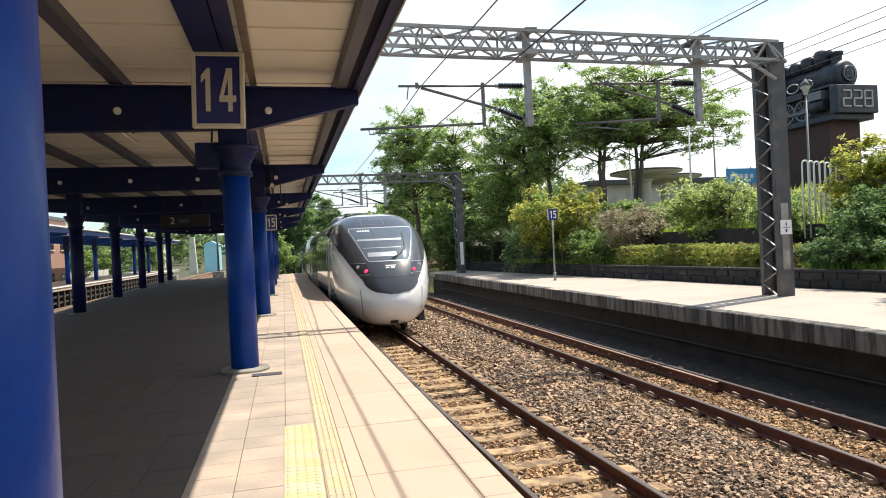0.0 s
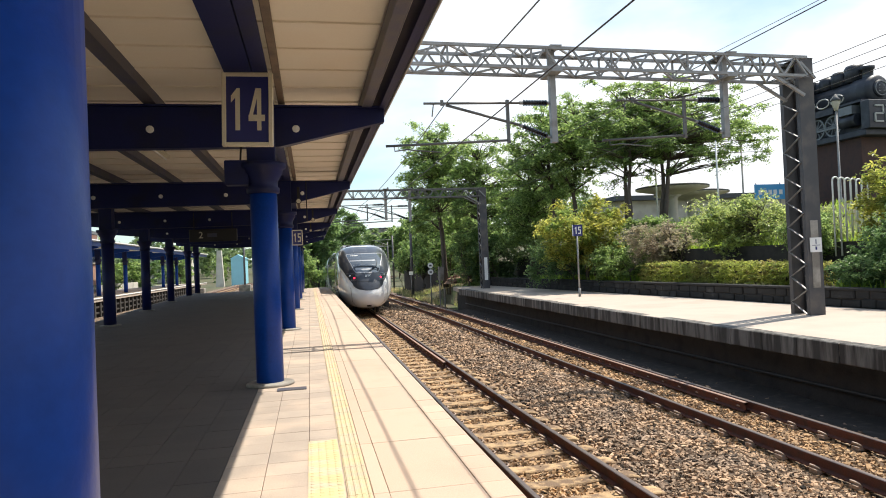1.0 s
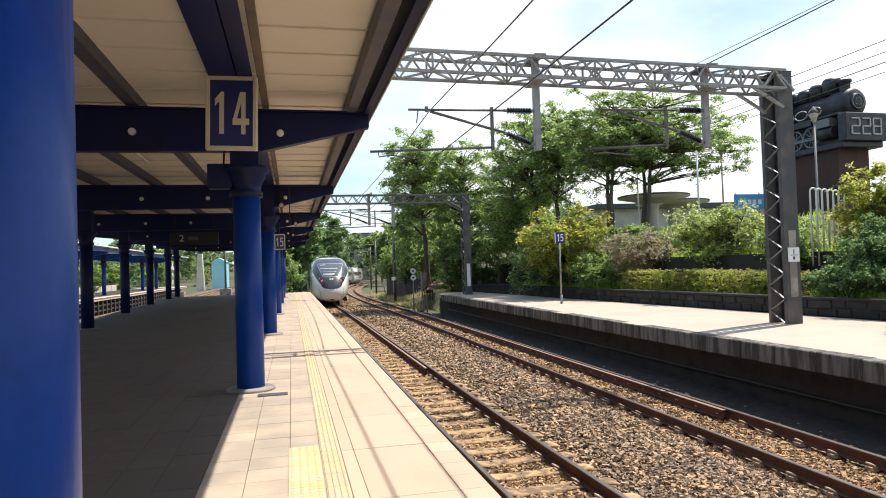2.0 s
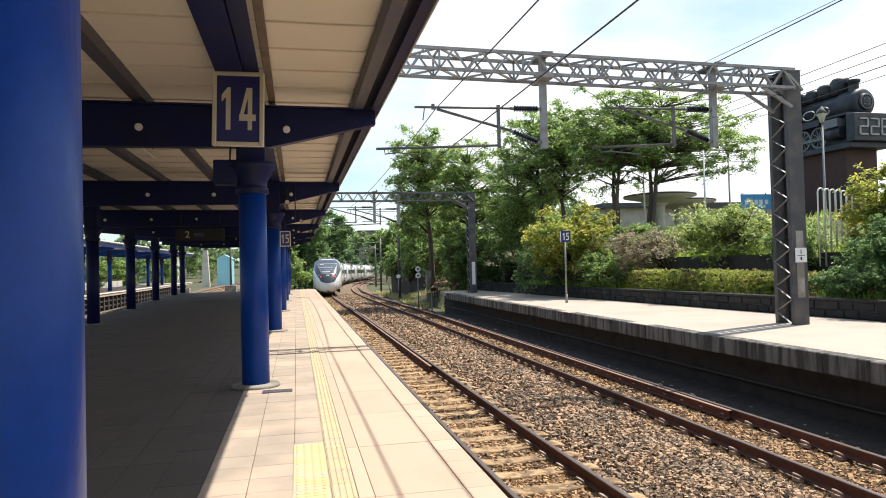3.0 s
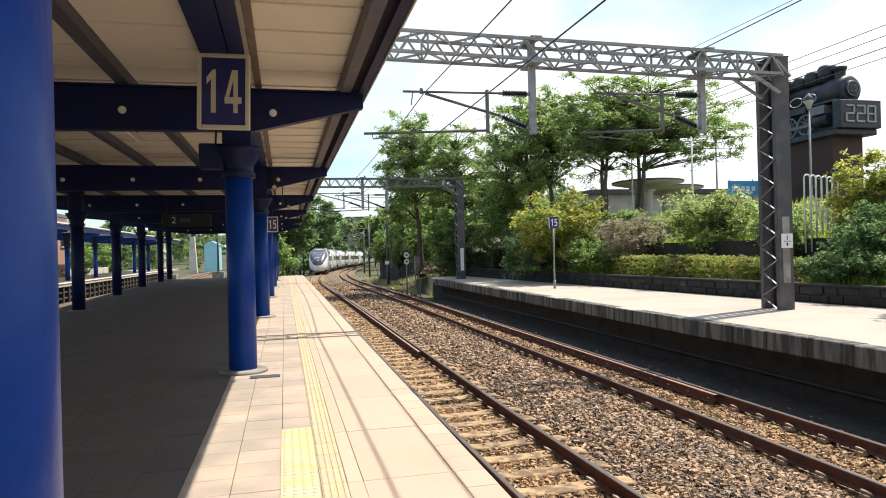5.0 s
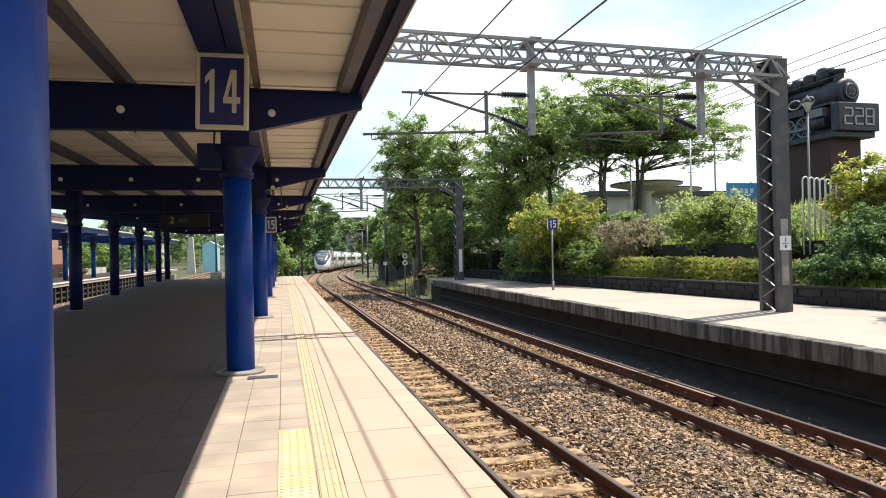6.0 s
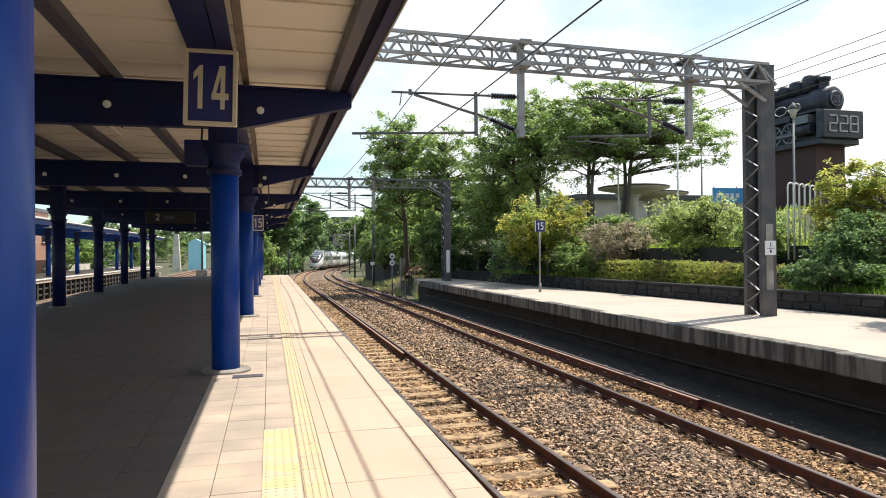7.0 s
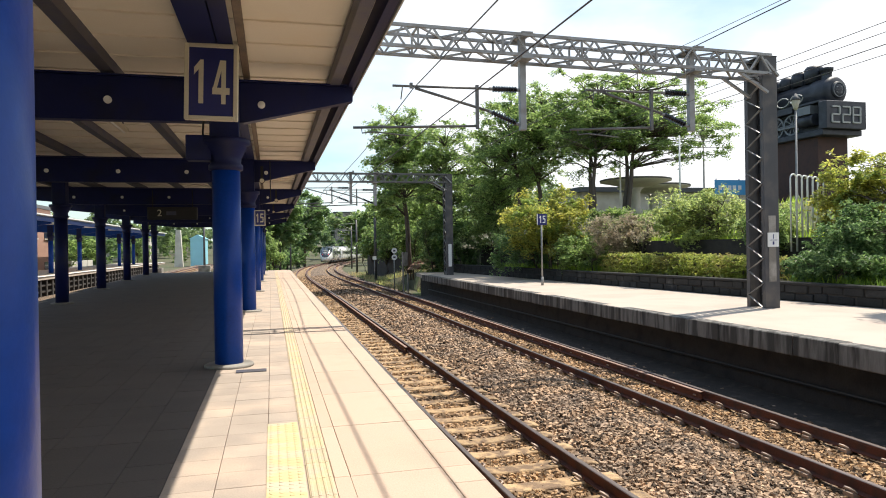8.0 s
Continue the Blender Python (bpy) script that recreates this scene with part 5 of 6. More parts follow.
def build_tree(name, label, at, crown, radius, clumps, per, leaf, leaves, seed, clump_r=(0.5, 1.0), flat=0.7, trunk_r=0.14, stems=1, trunk_top=None, shell=0.55, extra=()):
    rr = random.Random(seed)
    tree = empty(name, at)
    base = Vector(at)
    cs = crown_clumps(rr, clumps, [crown[i] - at[i] for i in range(3)], radius, shell) + [Vector(e) - base for e in extra]
    rad = [[k := rr.uniform(*clump_r), k * rr.uniform(0.8, 1.2), k] for _ in cs]
    v, f = leaf_cloud(cs, rad, per, leaf, flat, 0.15, seed)
    g = Geo()
    mid = Vector((crown[0] - at[0], crown[1] - at[1], crown[2] - at[2]))
    forks = []
    for s in range(stems):
        off = Vector((rr.uniform(-0.5, 0.5), rr.uniform(-0.5, 0.5), 0)) if stems > 1 else Vector((0, 0, 0))
        top = Vector((mid.x * 0.8 + off.x * 2, mid.y * 0.8 + off.y * 2, min(trunk_top or 99.0, mid.z + radius[2] * 0.5)))
        pts, rs = [], []
        for i in range(9):
            t = i / 8
            p = off.lerp(top, t) + Vector((rr.uniform(-1, 1), rr.uniform(-1, 1), 0)) * 0.09 * (0 < t < 1)
            pts.append(p)
            rs.append(trunk_r * (1.15 - 0.85 * t) / (1 if stems == 1 else 1.3))
        pts[0].z = -0.25 if at[1] < 45 else -0.9
        g.pipe(pts, rs, 9)
        forks += pts[3:]
    tip = []
    for c in cs:
        a = min(forks, key=lambda p: (p - c).length + max(0, p.z - c.z + 0.3) * 3)
        m1 = a.lerp(c, 0.5) + Vector((rr.uniform(-0.2, 0.2), rr.uniform(-0.2, 0.2), rr.uniform(0.0, 0.25)))
        k = trunk_r * 0.32
        g.pipe([a, m1, c], [k, k * 0.6, k * 0.2], 5)
    part("trunk", g, BARK, tree, "grey brown trunk and limbs")
    part("crown", leaf_mesh("crown", v, f, leaves), leaves, tree, normals=False)
    return tagged(tree, label, "tree" if "tree" in name else "shrub")


# broad feathery trees on the bank
AIRY = "tall airy tree with layered fresh green foliage on the bank"
build_tree("broad_tree", AIRY, (17.0, 30.0, 2.9), (17.9, 30.2, 7.7), (4.6, 3.0, 2.4), 320, 165, 0.118, LEAF_A, 11, (0.40, 0.85), 0.42, 0.14, 2, 9.0, 0.2,
           [(22.3, 30, 6.6), (22.8, 29.6, 7.4), (21.6, 30.2, 6.0), (21.0, 30, 8.3), (22.2, 31, 8.0), (23.0, 30, 6.9), (21.9, 30, 7.1), (20.6, 30, 6.4), (22.6, 30, 8.6), (21.4, 30.5, 9.0), (21.2, 30, 5.8), (22.0, 29.5, 5.9), (20.2, 30, 5.7), (22.9, 30, 6.3), (19.4, 29, 5.9), (23.2, 30.5, 7.6), (18.6, 29, 6.0), (21.8, 31, 6.6)])
build_tree("broad_tree", AIRY, (15.2, 30.6, 2.9), (15.4, 31.0, 7.5), (3.2, 2.6, 2.9), 185, 165, 0.118, LEAF_A, 12, (0.40, 0.85), 0.5, 0.13, 2, 8.6, 0.25)
build_tree("broad_tree", "bright green spreading tree behind the hanging wires", (13.6, 34.0, 2.4), (13.7, 34.2, 7.4), (3.2, 2.4, 3.2), 205, 161, 0.133, LEAF_A, 13, (0.4, 0.85), 0.5, 0.15, 2, 9.2, 0.4)
build_tree("broad_tree", "dense green tree hung with climbers near the platform end", (8.6, 42.5, 0.0), (8.0, 42.6, 7.2), (2.1, 2.2, 3.6), 165, 192, 0.141, LEAF_A, 14, (0.4, 0.85), 0.65, 0.17, 1, 9.0, 0.5)
build_tree("broad_tree", "dense green tree with bare twigs over the platform end", (10.4, 40.5, 0.2), (10.7, 40.4, 5.8), (2.6, 2.4, 3.6), 155, 192, 0.133, LEAF_A, 15, (0.4, 0.9), 0.65, 0.16, 1, 8.0, 0.5)
build_tree("broad_tree", "dark shady tree behind the yellow shrub", (12.4, 36.4, 1.0), (12.4, 36.2, 4.6), (2.3, 2.2, 3.4), 120, 297, 0.111, LEAF_A, 16, (0.5, 1.0), 0.75, 0.16, 1, 7.0)
build_tree("broad_tree", "dark shady tree deep in the bank", (15.0, 40.0, 2.0), (14.6, 40.0, 4.4), (3.4, 2.6, 2.3), 90, 332, 0.141, LEAF_B, 17, (0.6, 1.1), 0.7, 0.16, 1, 7.5)
build_tree("broad_tree", "leafy tree beside the dark lineside wall", (9.9, 50.0, 0.0), (9.9, 50.0, 4.2), (2.4, 3.0, 2.9), 100, 260, 0.178, LEAF_A, 18, (0.5, 0.9), 0.75, 0.15, 1, 6.0)
build_tree("broad_tree", "leafy tree beside the curving track", (12.8, 60.0, 0.0), (12.6, 60.0, 4.6), (3.2, 3.6, 3.8), 100, 260, 0.221, LEAF_A, 19, (0.6, 1.2), 0.75, 0.18, 1, 7.0)
build_tree("broad_tree", "leafy tree on the inside of the bend", (16.2, 75.0, 0.5), (16.2, 75.0, 4.4), (3.6, 4.0, 4.2), 80, 299, 0.281, LEAF_A, 20, (0.9, 1.5), 0.75, 0.2, 1, 7.0)
build_tree("broad_tree", "leafy tree behind the bend", (22.0, 92.0, 1.5), (22.0, 92.0, 5.4), (4.6, 5.0, 4.6), 80, 286, 0.357, LEAF_A, 21, (1.0, 1.8), 0.75, 0.25, 1, 8.0)

# shrubs along the bank
build_tree("shrub", "bright bush below the trees at the platform end", (9.9, 39.5, -0.2), (9.6, 39.2, 1.7), (1.3, 0.9, 1.9), 90, 227, 0.104, LEAF_A, 51, (0.3, 0.6), 0.8, 0.05, 3, 1.8)
for k, (x, y, h) in enumerate(((13.6, 86.0, 2.6), (14.6, 97.0, 2.6), (10.4, 71.0, 2.9), (10.6, 62.0, 3.3))):
    build_tree("shrub", "leafy bush on the inside of the bend", (x, y, -1.4), (x, y, h * 0.75), (1.3, 1.6, h * 0.6), 60, 195, 0.187, LEAF_A, 52 + k, (0.5, 0.9), 0.8, 0.07, 3, 1.2)
build_tree("broad_tree", "tree on the bank whose shade falls on the open platform", (16.2, 9.2, 1.4), (14.5, 11.0, 5.5), (1.0, 1.0, 0.7), 50, 227, 0.104, LEAF_A, 48, (0.35, 0.6), 0.6, 0.12, 1, 5.2)
for k, (x, y, h) in enumerate(((-2.2, 74.0, 1.5), (0.2, 92.0, 2.0), (2.0, 106.0, 2.2), (4.2, 122.0, 2.6))):
    build_tree("shrub", "dark scrubby bush outside the bend", (x, y, -1.7), (x, y, h * 0.5 - 1.2), (1.9, 1.6, h * 0.7), 50, 120, 0.24, LEAF_B, 90 + k, (0.5, 0.9), 0.8, 0.07, 3, 1.2)
build_tree("shrub", "leafy bush at the foot of the dark wall", (9.5, 46.5, 0.0), (9.4, 46.5, 1.9), (1.2, 1.2, 1.7), 80, 150, 0.13, LEAF_A, 61, (0.35, 0.65), 0.8, 0.06, 3, 1.6)
build_tree("shrub", "large yellow green shrub behind the low stone wall", (11.9, 27.4, 0.3), (11.6, 27.3, 2.5), (2.2, 1.3, 1.6), 105, 166, 0.118, LEAF_Y, 31, (0.28, 0.75), 0.8, 0.06, 3, 2.6)
build_tree("shrub", "dark undergrowth below the yellow shrub", (11.9, 28.4, 0.3), (12.2, 29.0, 1.2), (3.0, 1.4, 1.1), 70, 332, 0.096, LEAF_B, 32, (0.35, 0.65), 0.8, 0.05, 3, 1.2)
build_tree("shrub", "rounded green shrub with pale new leaves on the terrace", (15.2, 20.9, 1.4), (14.9, 20.9, 2.35), (1.95, 1.1, 1.05), 105, 166, 0.096, LEAF_S, 33, (0.25, 0.62), 0.8, 0.05, 3, 2.4)
build_tree("shrub", "dry pinkish shrub on the terrace", (13.8, 24.0, 1.2), (13.7, 24.2, 1.75), (1.7, 1.0, 0.85), 75, 157, 0.081, LEAF_R, 34, (0.25, 0.6), 0.8, 0.04, 3, 1.7)
build_tree("shrub", "tangled green shrub behind the low wall", (12.4, 25.2, 0.3), (12.5, 25.4, 1.15), (1.2, 1.1, 0.9), 70, 245, 0.074, LEAF_A, 35, (0.25, 0.45), 0.8, 0.04, 3, 1.2)
build_tree("shrub", "tall yellow green shrub in front of the monument", (15.6, 14.9, 1.4), (15.5, 14.9, 2.55), (1.35, 1.0, 1.35), 95, 131, 0.096, LEAF_Y, 36, (0.22, 0.58), 0.75, 0.05, 3, 3.4, 0.3)
build_tree("shrub", "green shrub with shaded lower leaves on the bank", (14.8, 13.8, 1.2), (14.6, 13.7, 1.45), (1.5, 0.9, 0.9), 80, 245, 0.074, LEAF_B, 37, (0.25, 0.48), 0.8, 0.05, 3, 1.4)
build_tree("shrub", "shady undergrowth behind the low wall", (13.6, 13.9, 0.3), (13.6, 13.9, 0.85), (0.7, 1.7, 0.5), 70, 150, 0.075, LEAF_B, 60, (0.2, 0.42), 0.8, 0.04, 3, 0.9)
build_tree("shrub", "yellow green shrub at the end of the bank", (16.6, 12.6, 1.4), (16.4, 12.6, 2.3), (1.4, 1.1, 1.4), 90, 210, 0.081, LEAF_S, 38, (0.25, 0.5), 0.8, 0.05, 3, 2.6)
build_tree("shrub", "green shrub beside the tubular railing", (14.6, 17.2, 1.3), (14.5, 17.2, 1.7), (0.9, 0.8, 0.8), 50, 262, 0.074, LEAF_A, 39, (0.22, 0.42), 0.8, 0.04, 3, 1.4)
build_tree("shrub", "green shrub high on the bank under the trees", (17.6, 25.4, 2.2), (17.2, 25.4, 2.45), (2.6, 1.1, 0.5), 70, 227, 0.089, LEAF_A, 40, (0.28, 0.55), 0.75, 0.05, 3, 2.6)
build_tree("shrub", "green shrub above the terrace wall", (15.4, 18.2, 1.4), (15.3, 18.2, 2.0), (1.0, 0.9, 0.8), 60, 227, 0.081, LEAF_S, 46, (0.25, 0.45), 0.8, 0.05, 3, 1.8)
build_tree("shrub", "leafy shrub between the trees and the terrace", (15.2, 26.6, 1.8), (14.6, 26.8, 2.3), (1.4, 1.0, 0.7), 60, 245, 0.089, LEAF_A, 47, (0.28, 0.5), 0.8, 0.05, 3, 2.3)
build_tree("shrub", "bushy undergrowth at the foot of the trees", (10.8, 38.6, 0.0), (10.4, 39.2, 1.6), (2.2, 1.2, 1.7), 80, 315, 0.111, LEAF_B, 41, (0.35, 0.7), 0.8, 0.05, 3, 1.6)
build_tree("shrub", "bright bush beside the end of the covered platform", (-0.3, 58.0, -1.5), (-0.5, 58.0, 1.0), (1.5, 1.5, 1.9), 36, 312, 0.145, LEAF_A, 42, (0.4, 0.7), 0.75, 0.06, 3, 1.2)
build_tree("broad_tree", "leafy tree beyond the end of the covered platform", (0.6, 84.0, -1.5), (0.4, 84.0, 4.8), (3.4, 3.4, 3.6), 54, 468, 0.306, LEAF_B, 43, (0.9, 1.4), 0.75, 0.2, 1, 7.0)
build_tree("broad_tree", "leafy tree outside the bend", (6.0, 128.0, -1.5), (6.0, 128.0, 6.6), (5.0, 4.0, 5.4), 60, 340, 0.500, LEAF_B, 44, (1.2, 1.9), 0.75, 0.25, 1, 9.0)
build_tree("broad_tree", "rounded tree on the far side of the bend", (20.0, 133.0, -1.0), (20.0, 133.0, 5.6), (6.0, 4.0, 5.0), 60, 340, 0.500, LEAF_A, 45, (1.2, 1.9), 0.75, 0.25, 1, 9.0)


def build_hedge():
    """Clipped hedges along the low wall: twigs fill a box whose top swells a little."""
    for y0, y1, seed in ((15.7, 17.6, 50), (17.7, 20.5, 52), (20.6, 23.6, 53)):
        r = np.random.default_rng(seed)
        h = empty("hedge", (wall_x((y0 + y1) / 2) + 1.02, (y0 + y1) / 2, 0.3))
        cs, rad = [], []
        y = y0
        while y < y1:
            x = wall_x(y) + 1.02
            top = 1.02 + 0.06 * math.sin(y * 1.9 + seed) + 0.10 * noise.noise((y * 0.9, seed, 0))
            for dx in (-0.40, -0.2, 0.0, 0.2, 0.40):
                for z in (0.42, 0.6, 0.78, top - 0.06):
                    cs.append((x + dx + r.normal(0, 0.03) - h.location.x, y + r.normal(0, 0.05) - h.location.y, z + r.normal(0, 0.025) - 0.3))
                    rad.append((0.16, 0.16, 0.13))
            y += 0.2
        v, f = leaf_cloud(cs, rad, 64, 0.05, 0.9, 0.1, seed)
        part("foliage", leaf_mesh("foliage", v, f, HEDGE_M), HEDGE_M, h, normals=False)
        for k in range(int((y1 - y0) / 0.5)):
            yy = y0 + 0.25 + 0.5 * k - h.location.y
            part("stem", Geo().pipe([(0, yy, -0.2), (r.normal(0, 0.05), yy + r.normal(0, 0.05), 0.25), (r.normal(0, 0.15), yy + r.normal(0, 0.1), 0.55)], [0.03, 0.022, 0.01], 6), BARK, h)
        tagged(h, "clipped green and brown box hedge behind the low wall", "hedge", "clipped hedges")


build_hedge()


def build_grass():
    """Grass and weeds on the terraces and beside the tracks."""
    r = np.random.default_rng(60)
    P = []
    for x0, x1, y0, y1, n in ((0.35, 2.1, 24.5, 33.0, 2600), (0.35, 2.1, 9.0, 15.0, 1500), (2.5, 4.0, 12.0, 27.0, 4200), (4.0, 8.5, 14.0, 32.0, 4200)):
        y = r.uniform(y0, y1, n)
        x = 12.86 - 0.0945 * (y - 11.7) + r.uniform(x0, x1, n)
        P += [(a, b, ground_z(a, b)) for a, b in zip(x, y)]
    y = r.uniform(48.5, 60, 2600)
    P += [(a, b, -1.5) for a, b in zip(r.uniform(-7.5, 0.9, 2600), y)]
    grass_blades("grass", P, r, 0.10, 0.30, GRASS_M, "bright grass and weeds on the bank")
    P = []
    for x0, x1, y0, y1, n in ((-3.5, 1.0, 49.0, 76.0, 5200), (8.3, 11.2, 43.0, 62.0, 3800), (8.9, 12.5, 60.0, 82.0, 3600)):
        x, y = r.uniform(x0, x1, n), r.uniform(y0, y1, n)
        P += [(a, b, ground_z(a, b)) for a, b in zip(x, y) if noise.noise((a * 0.7, b * 0.35, 5)) > -0.15]
    grass_blades("dry_grass", P, r, 0.12, 0.50, DRY_GRASS, "pale dry grass and scrub beside the line")


def grass_blades(name, P, r, h0, h1, material, label):
    P = np.array(P)
    n = len(P)
    a = r.uniform(0, 6.28, n)
    h = r.uniform(h0, h1, n)
    w = h * r.uniform(0.05, 0.11, n)
    d = np.stack([np.cos(a), np.sin(a), np.zeros(n)], 1)
    lean = r.normal(0, 0.35, (n, 3)) * h[:, None]
    lean[:, 2] = h
    v = np.stack([P - d * w[:, None], P + d * w[:, None], P + lean], 1).reshape(-1, 3)
    me = bpy.data.meshes.new(name)
    me.from_pydata(v.tolist(), [], np.arange(3 * n).reshape(-1, 3).tolist())
    me.materials.append(material)
    tagged(new(name, me), label, "grass", kind="stuff")


build_grass()


def far_woods():
    r = random.Random(70)
    cs, rad = [], []
    for i in range(420):
        a = radians(r.uniform(-36, 46))
        d = r.uniform(150, 330)
        x, y = d * math.sin(a), d * math.cos(a)
        if -24 < x < -8 and y < 220:
            continue
        k = r.uniform(3.0, 6.0)
        z = ground_z(x, y)
        for j in range(4):
            cs.append((x + r.gauss(0, k * 0.5), y + r.gauss(0, k * 0.5), z + r.uniform(0.6, 2.0) * k))
            rad.append((k * 0.6, k * 0.6, k * 0.5))
    v, f = leaf_cloud(cs, rad, 60, 1.3, 0.9, 0.1, 71)
    tagged(new("far_woods", leaf_mesh("far_woods", v, f, LEAF_FAR)), "hazy green wooded hills behind the station", "woods", kind="stuff")


far_woods()


# ---- the park on the bank: monument, shelters, lamps ----
def build_monument():
    mon = empty("locomotive_monument", (33.35, 33.0, 0), 2)
    part("plinth", Geo().box(-1.15, 1.15, 0.9, 5.6, 2.8, 7.9), PLINTH, mon, "dark red brick plinth", bevel=0.03)
    part("plinth_head", Geo().box(-1.5, 1.5, 0.2, 6.2, 7.7, 8.05), LOCO_BLACK, mon, "dark slab under the engine", bevel=0.04)
    front = part("front_box", Geo().box(-1.5, 1.5, -0.1, 0.5, 8.05, 9.7), LOCO_BLACK, mon, "black front box with pale numerals", bevel=0.03)
    segs = {"2": "abged", "8": "abcdefg"}
    for k, ch in enumerate("228"):
        g = Geo()
        x0, z0, w, h = -1.12 + 0.78 * k, 8.42, 0.56, 0.92
        line = {"a": ((0, 1), (1, 1)), "b": ((1, 1), (1, 0.5)), "c": ((1, 0.5), (1, 0)), "d": ((0, 0), (1, 0)), "e": ((0, 0), (0, 0.5)), "f": ((0, 0.5), (0, 1)), "g": ((0, 0.5), (1, 0.5))}
        for q in segs[ch]:
            (xa, za), (xb, zb) = line[q]
            g.bar((x0 + xa * w, -0.13, z0 + za * h), (x0 + xb * w, -0.13, z0 + zb * h), 0.085)
        part("numeral", g, LOCO_PALE, front, "grey block numeral")
    m = Matrix.Translation((0, 0.7, 10.5)) @ Matrix.Rotation(radians(-90), 4, "X")
    part("boiler", Geo().lathe([(0.2, -0.22), (0.72, -0.16), (0.86, 0.0), (0.88, 0.1), (0.88, 1.2), (0.82, 1.25), (0.82, 5.6)], n=32, m=m), LOCO_BLACK, mon, "black boiler and smokebox")
    part("smokebox_door", Geo().lathe([(0.52, -0.20), (0.50, -0.27), (0.2, -0.34)], n=28, m=m), LOCO_BLACK, mon)
    ring = Geo()
    for i in range(20):
        a, b = 2 * math.pi * i / 20, 2 * math.pi * (i + 1) / 20
        ring.bar((0.42 * math.cos(a), 0.40, 10.5 + 0.42 * math.sin(a)), (0.42 * math.cos(b), 0.40, 10.5 + 0.42 * math.sin(b)), 0.05)
    for z in (-0.16, 0.0, 0.16):
        ring.box(-0.22, 0.22, 0.36, 0.42, 10.5 + z - 0.03, 10.5 + z + 0.03)
    part("door_ring", ring, LOCO_GREY, mon, "pale emblem ring on the smokebox")
    part("chimney", Geo().lathe([(0.36, 11.1), (0.30, 11.4), (0.30, 11.8), (0.38, 11.84), (0.40, 12.0), (0.3, 12.02)], (0, 1.3, 0), 20), LOCO_BLACK, mon)
    for y, r, h in ((2.25, 0.56, 12.4), (3.3, 0.56, 12.25), (4.35, 0.52, 12.15), (5.0, 0.4, 12.0)):
        part("dome", Geo().lathe([(r, 11.3), (r, h - 0.25), (r * 0.8, h - 0.08), (r * 0.3, h)], (0, y, 0), 20), LOCO_BLACK, mon)
    part("cab", Geo().box(-1.35, 1.35, 5.2, 6.6, 9.6, 11.6).prism([(-1.5, 11.7), (1.5, 11.7), (0.8, 12.05), (-0.8, 12.05)], 5.0, 6.8, "y"), LOCO_BLACK, mon, "black driver's cab", bevel=0.03)
    part("running_board", Geo().box(-1.4, 1.4, 0.5, 6.2, 9.72, 9.85), LOCO_BLACK, mon)
    part("frame", Geo().box(-0.9, 0.9, 0.5, 6.6, 8.1, 9.7), LOCO_BLACK, mon)
    for sx in (-1, 1):
        part("cylinder", Geo().tube((sx * 1.25, 0.9, 8.75), (sx * 1.25, 2.1, 8.75), 0.36, n=18), LOCO_BLACK, mon)
        part("valve_chest", Geo().box(sx * 1.0, sx * 1.6, 1.0, 2.0, 9.1, 9.6), LOCO_GREY, mon)
        for y in (2.9, 4.2, 5.5):
            g = Geo()
            for i in range(24):
                a, b = 2 * math.pi * i / 24, 2 * math.pi * (i + 1) / 24
                g.bar((sx * 1.12, y + 0.62 * math.cos(a), 8.75 + 0.62 * math.sin(a)), (sx * 1.12, y + 0.62 * math.cos(b), 8.75 + 0.62 * math.sin(b)), 0.10)
            for i in range(10):
                a = 2 * math.pi * i / 10
                g.bar((sx * 1.12, y, 8.75), (sx * 1.12, y + 0.6 * math.cos(a), 8.75 + 0.6 * math.sin(a)), 0.05)
            part("driving_wheel", g, LOCO_GREY, mon, "spoked driving wheel")
        part("coupling_rod", Geo().box(sx * 1.18, sx * 1.26, 1.6, 6.2, 8.55, 8.67), LOCO_GREY, mon, "grey coupling rod")
        g = Geo()
        for k in range(3):
            y = 2.2 + 1.1 * k
            pts = [(sx * 1.45, y + 0.5 * math.cos(a), 10.2 + 0.28 * math.sin(a)) for a in (2 * math.pi * i / 12 for i in range(13))]
            g.pipe(pts, 0.04, 6)
        part("pipework", g, LOCO_PALE, mon, "pale looped pipes along the boiler")
        part("splasher", Geo().box(sx * 0.95, sx * 1.4, 2.6, 6.1, 9.45, 9.72), LOCO_BLACK, mon)
    tagged(mon, "black steam locomotive mounted on a dark red brick plinth", "monument")


build_monument()


def build_shelter(x, y, z, r, h):
    s = empty("mushroom_shelter", (x, y, z))
    part("column", Geo().lathe([(0.30, -0.2), (0.26, 0.4), (0.26, h - 0.6), (0.34, h - 0.45), (0.5, h - 0.35)], n=24), STUCCO, s, "pale round column")
    part("canopy", Geo().lathe([(0.5, h - 0.36), (r * 0.6, h - 0.18), (r, h - 0.02), (r, h + 0.08), (r * 0.9, h + 0.12)], n=40), STUCCO, s, "pale disc shaped concrete canopy")
    part("capping", Geo().lathe([(r + 0.01, h + 0.02), (r + 0.01, h + 0.10), (r * 0.92, h + 0.14), (0.1, h + 0.16)], n=40), ROOF_DARK, s, "dark roofing felt")
    tagged(s, "pale concrete mushroom shaped shelter on the bank", "shelter", "mushroom shelters")


build_shelter(19.9, 34.0, 2.95, 1.95, 1.95)
build_shelter(23.2, 37.5, 2.95, 2.2, 1.95)


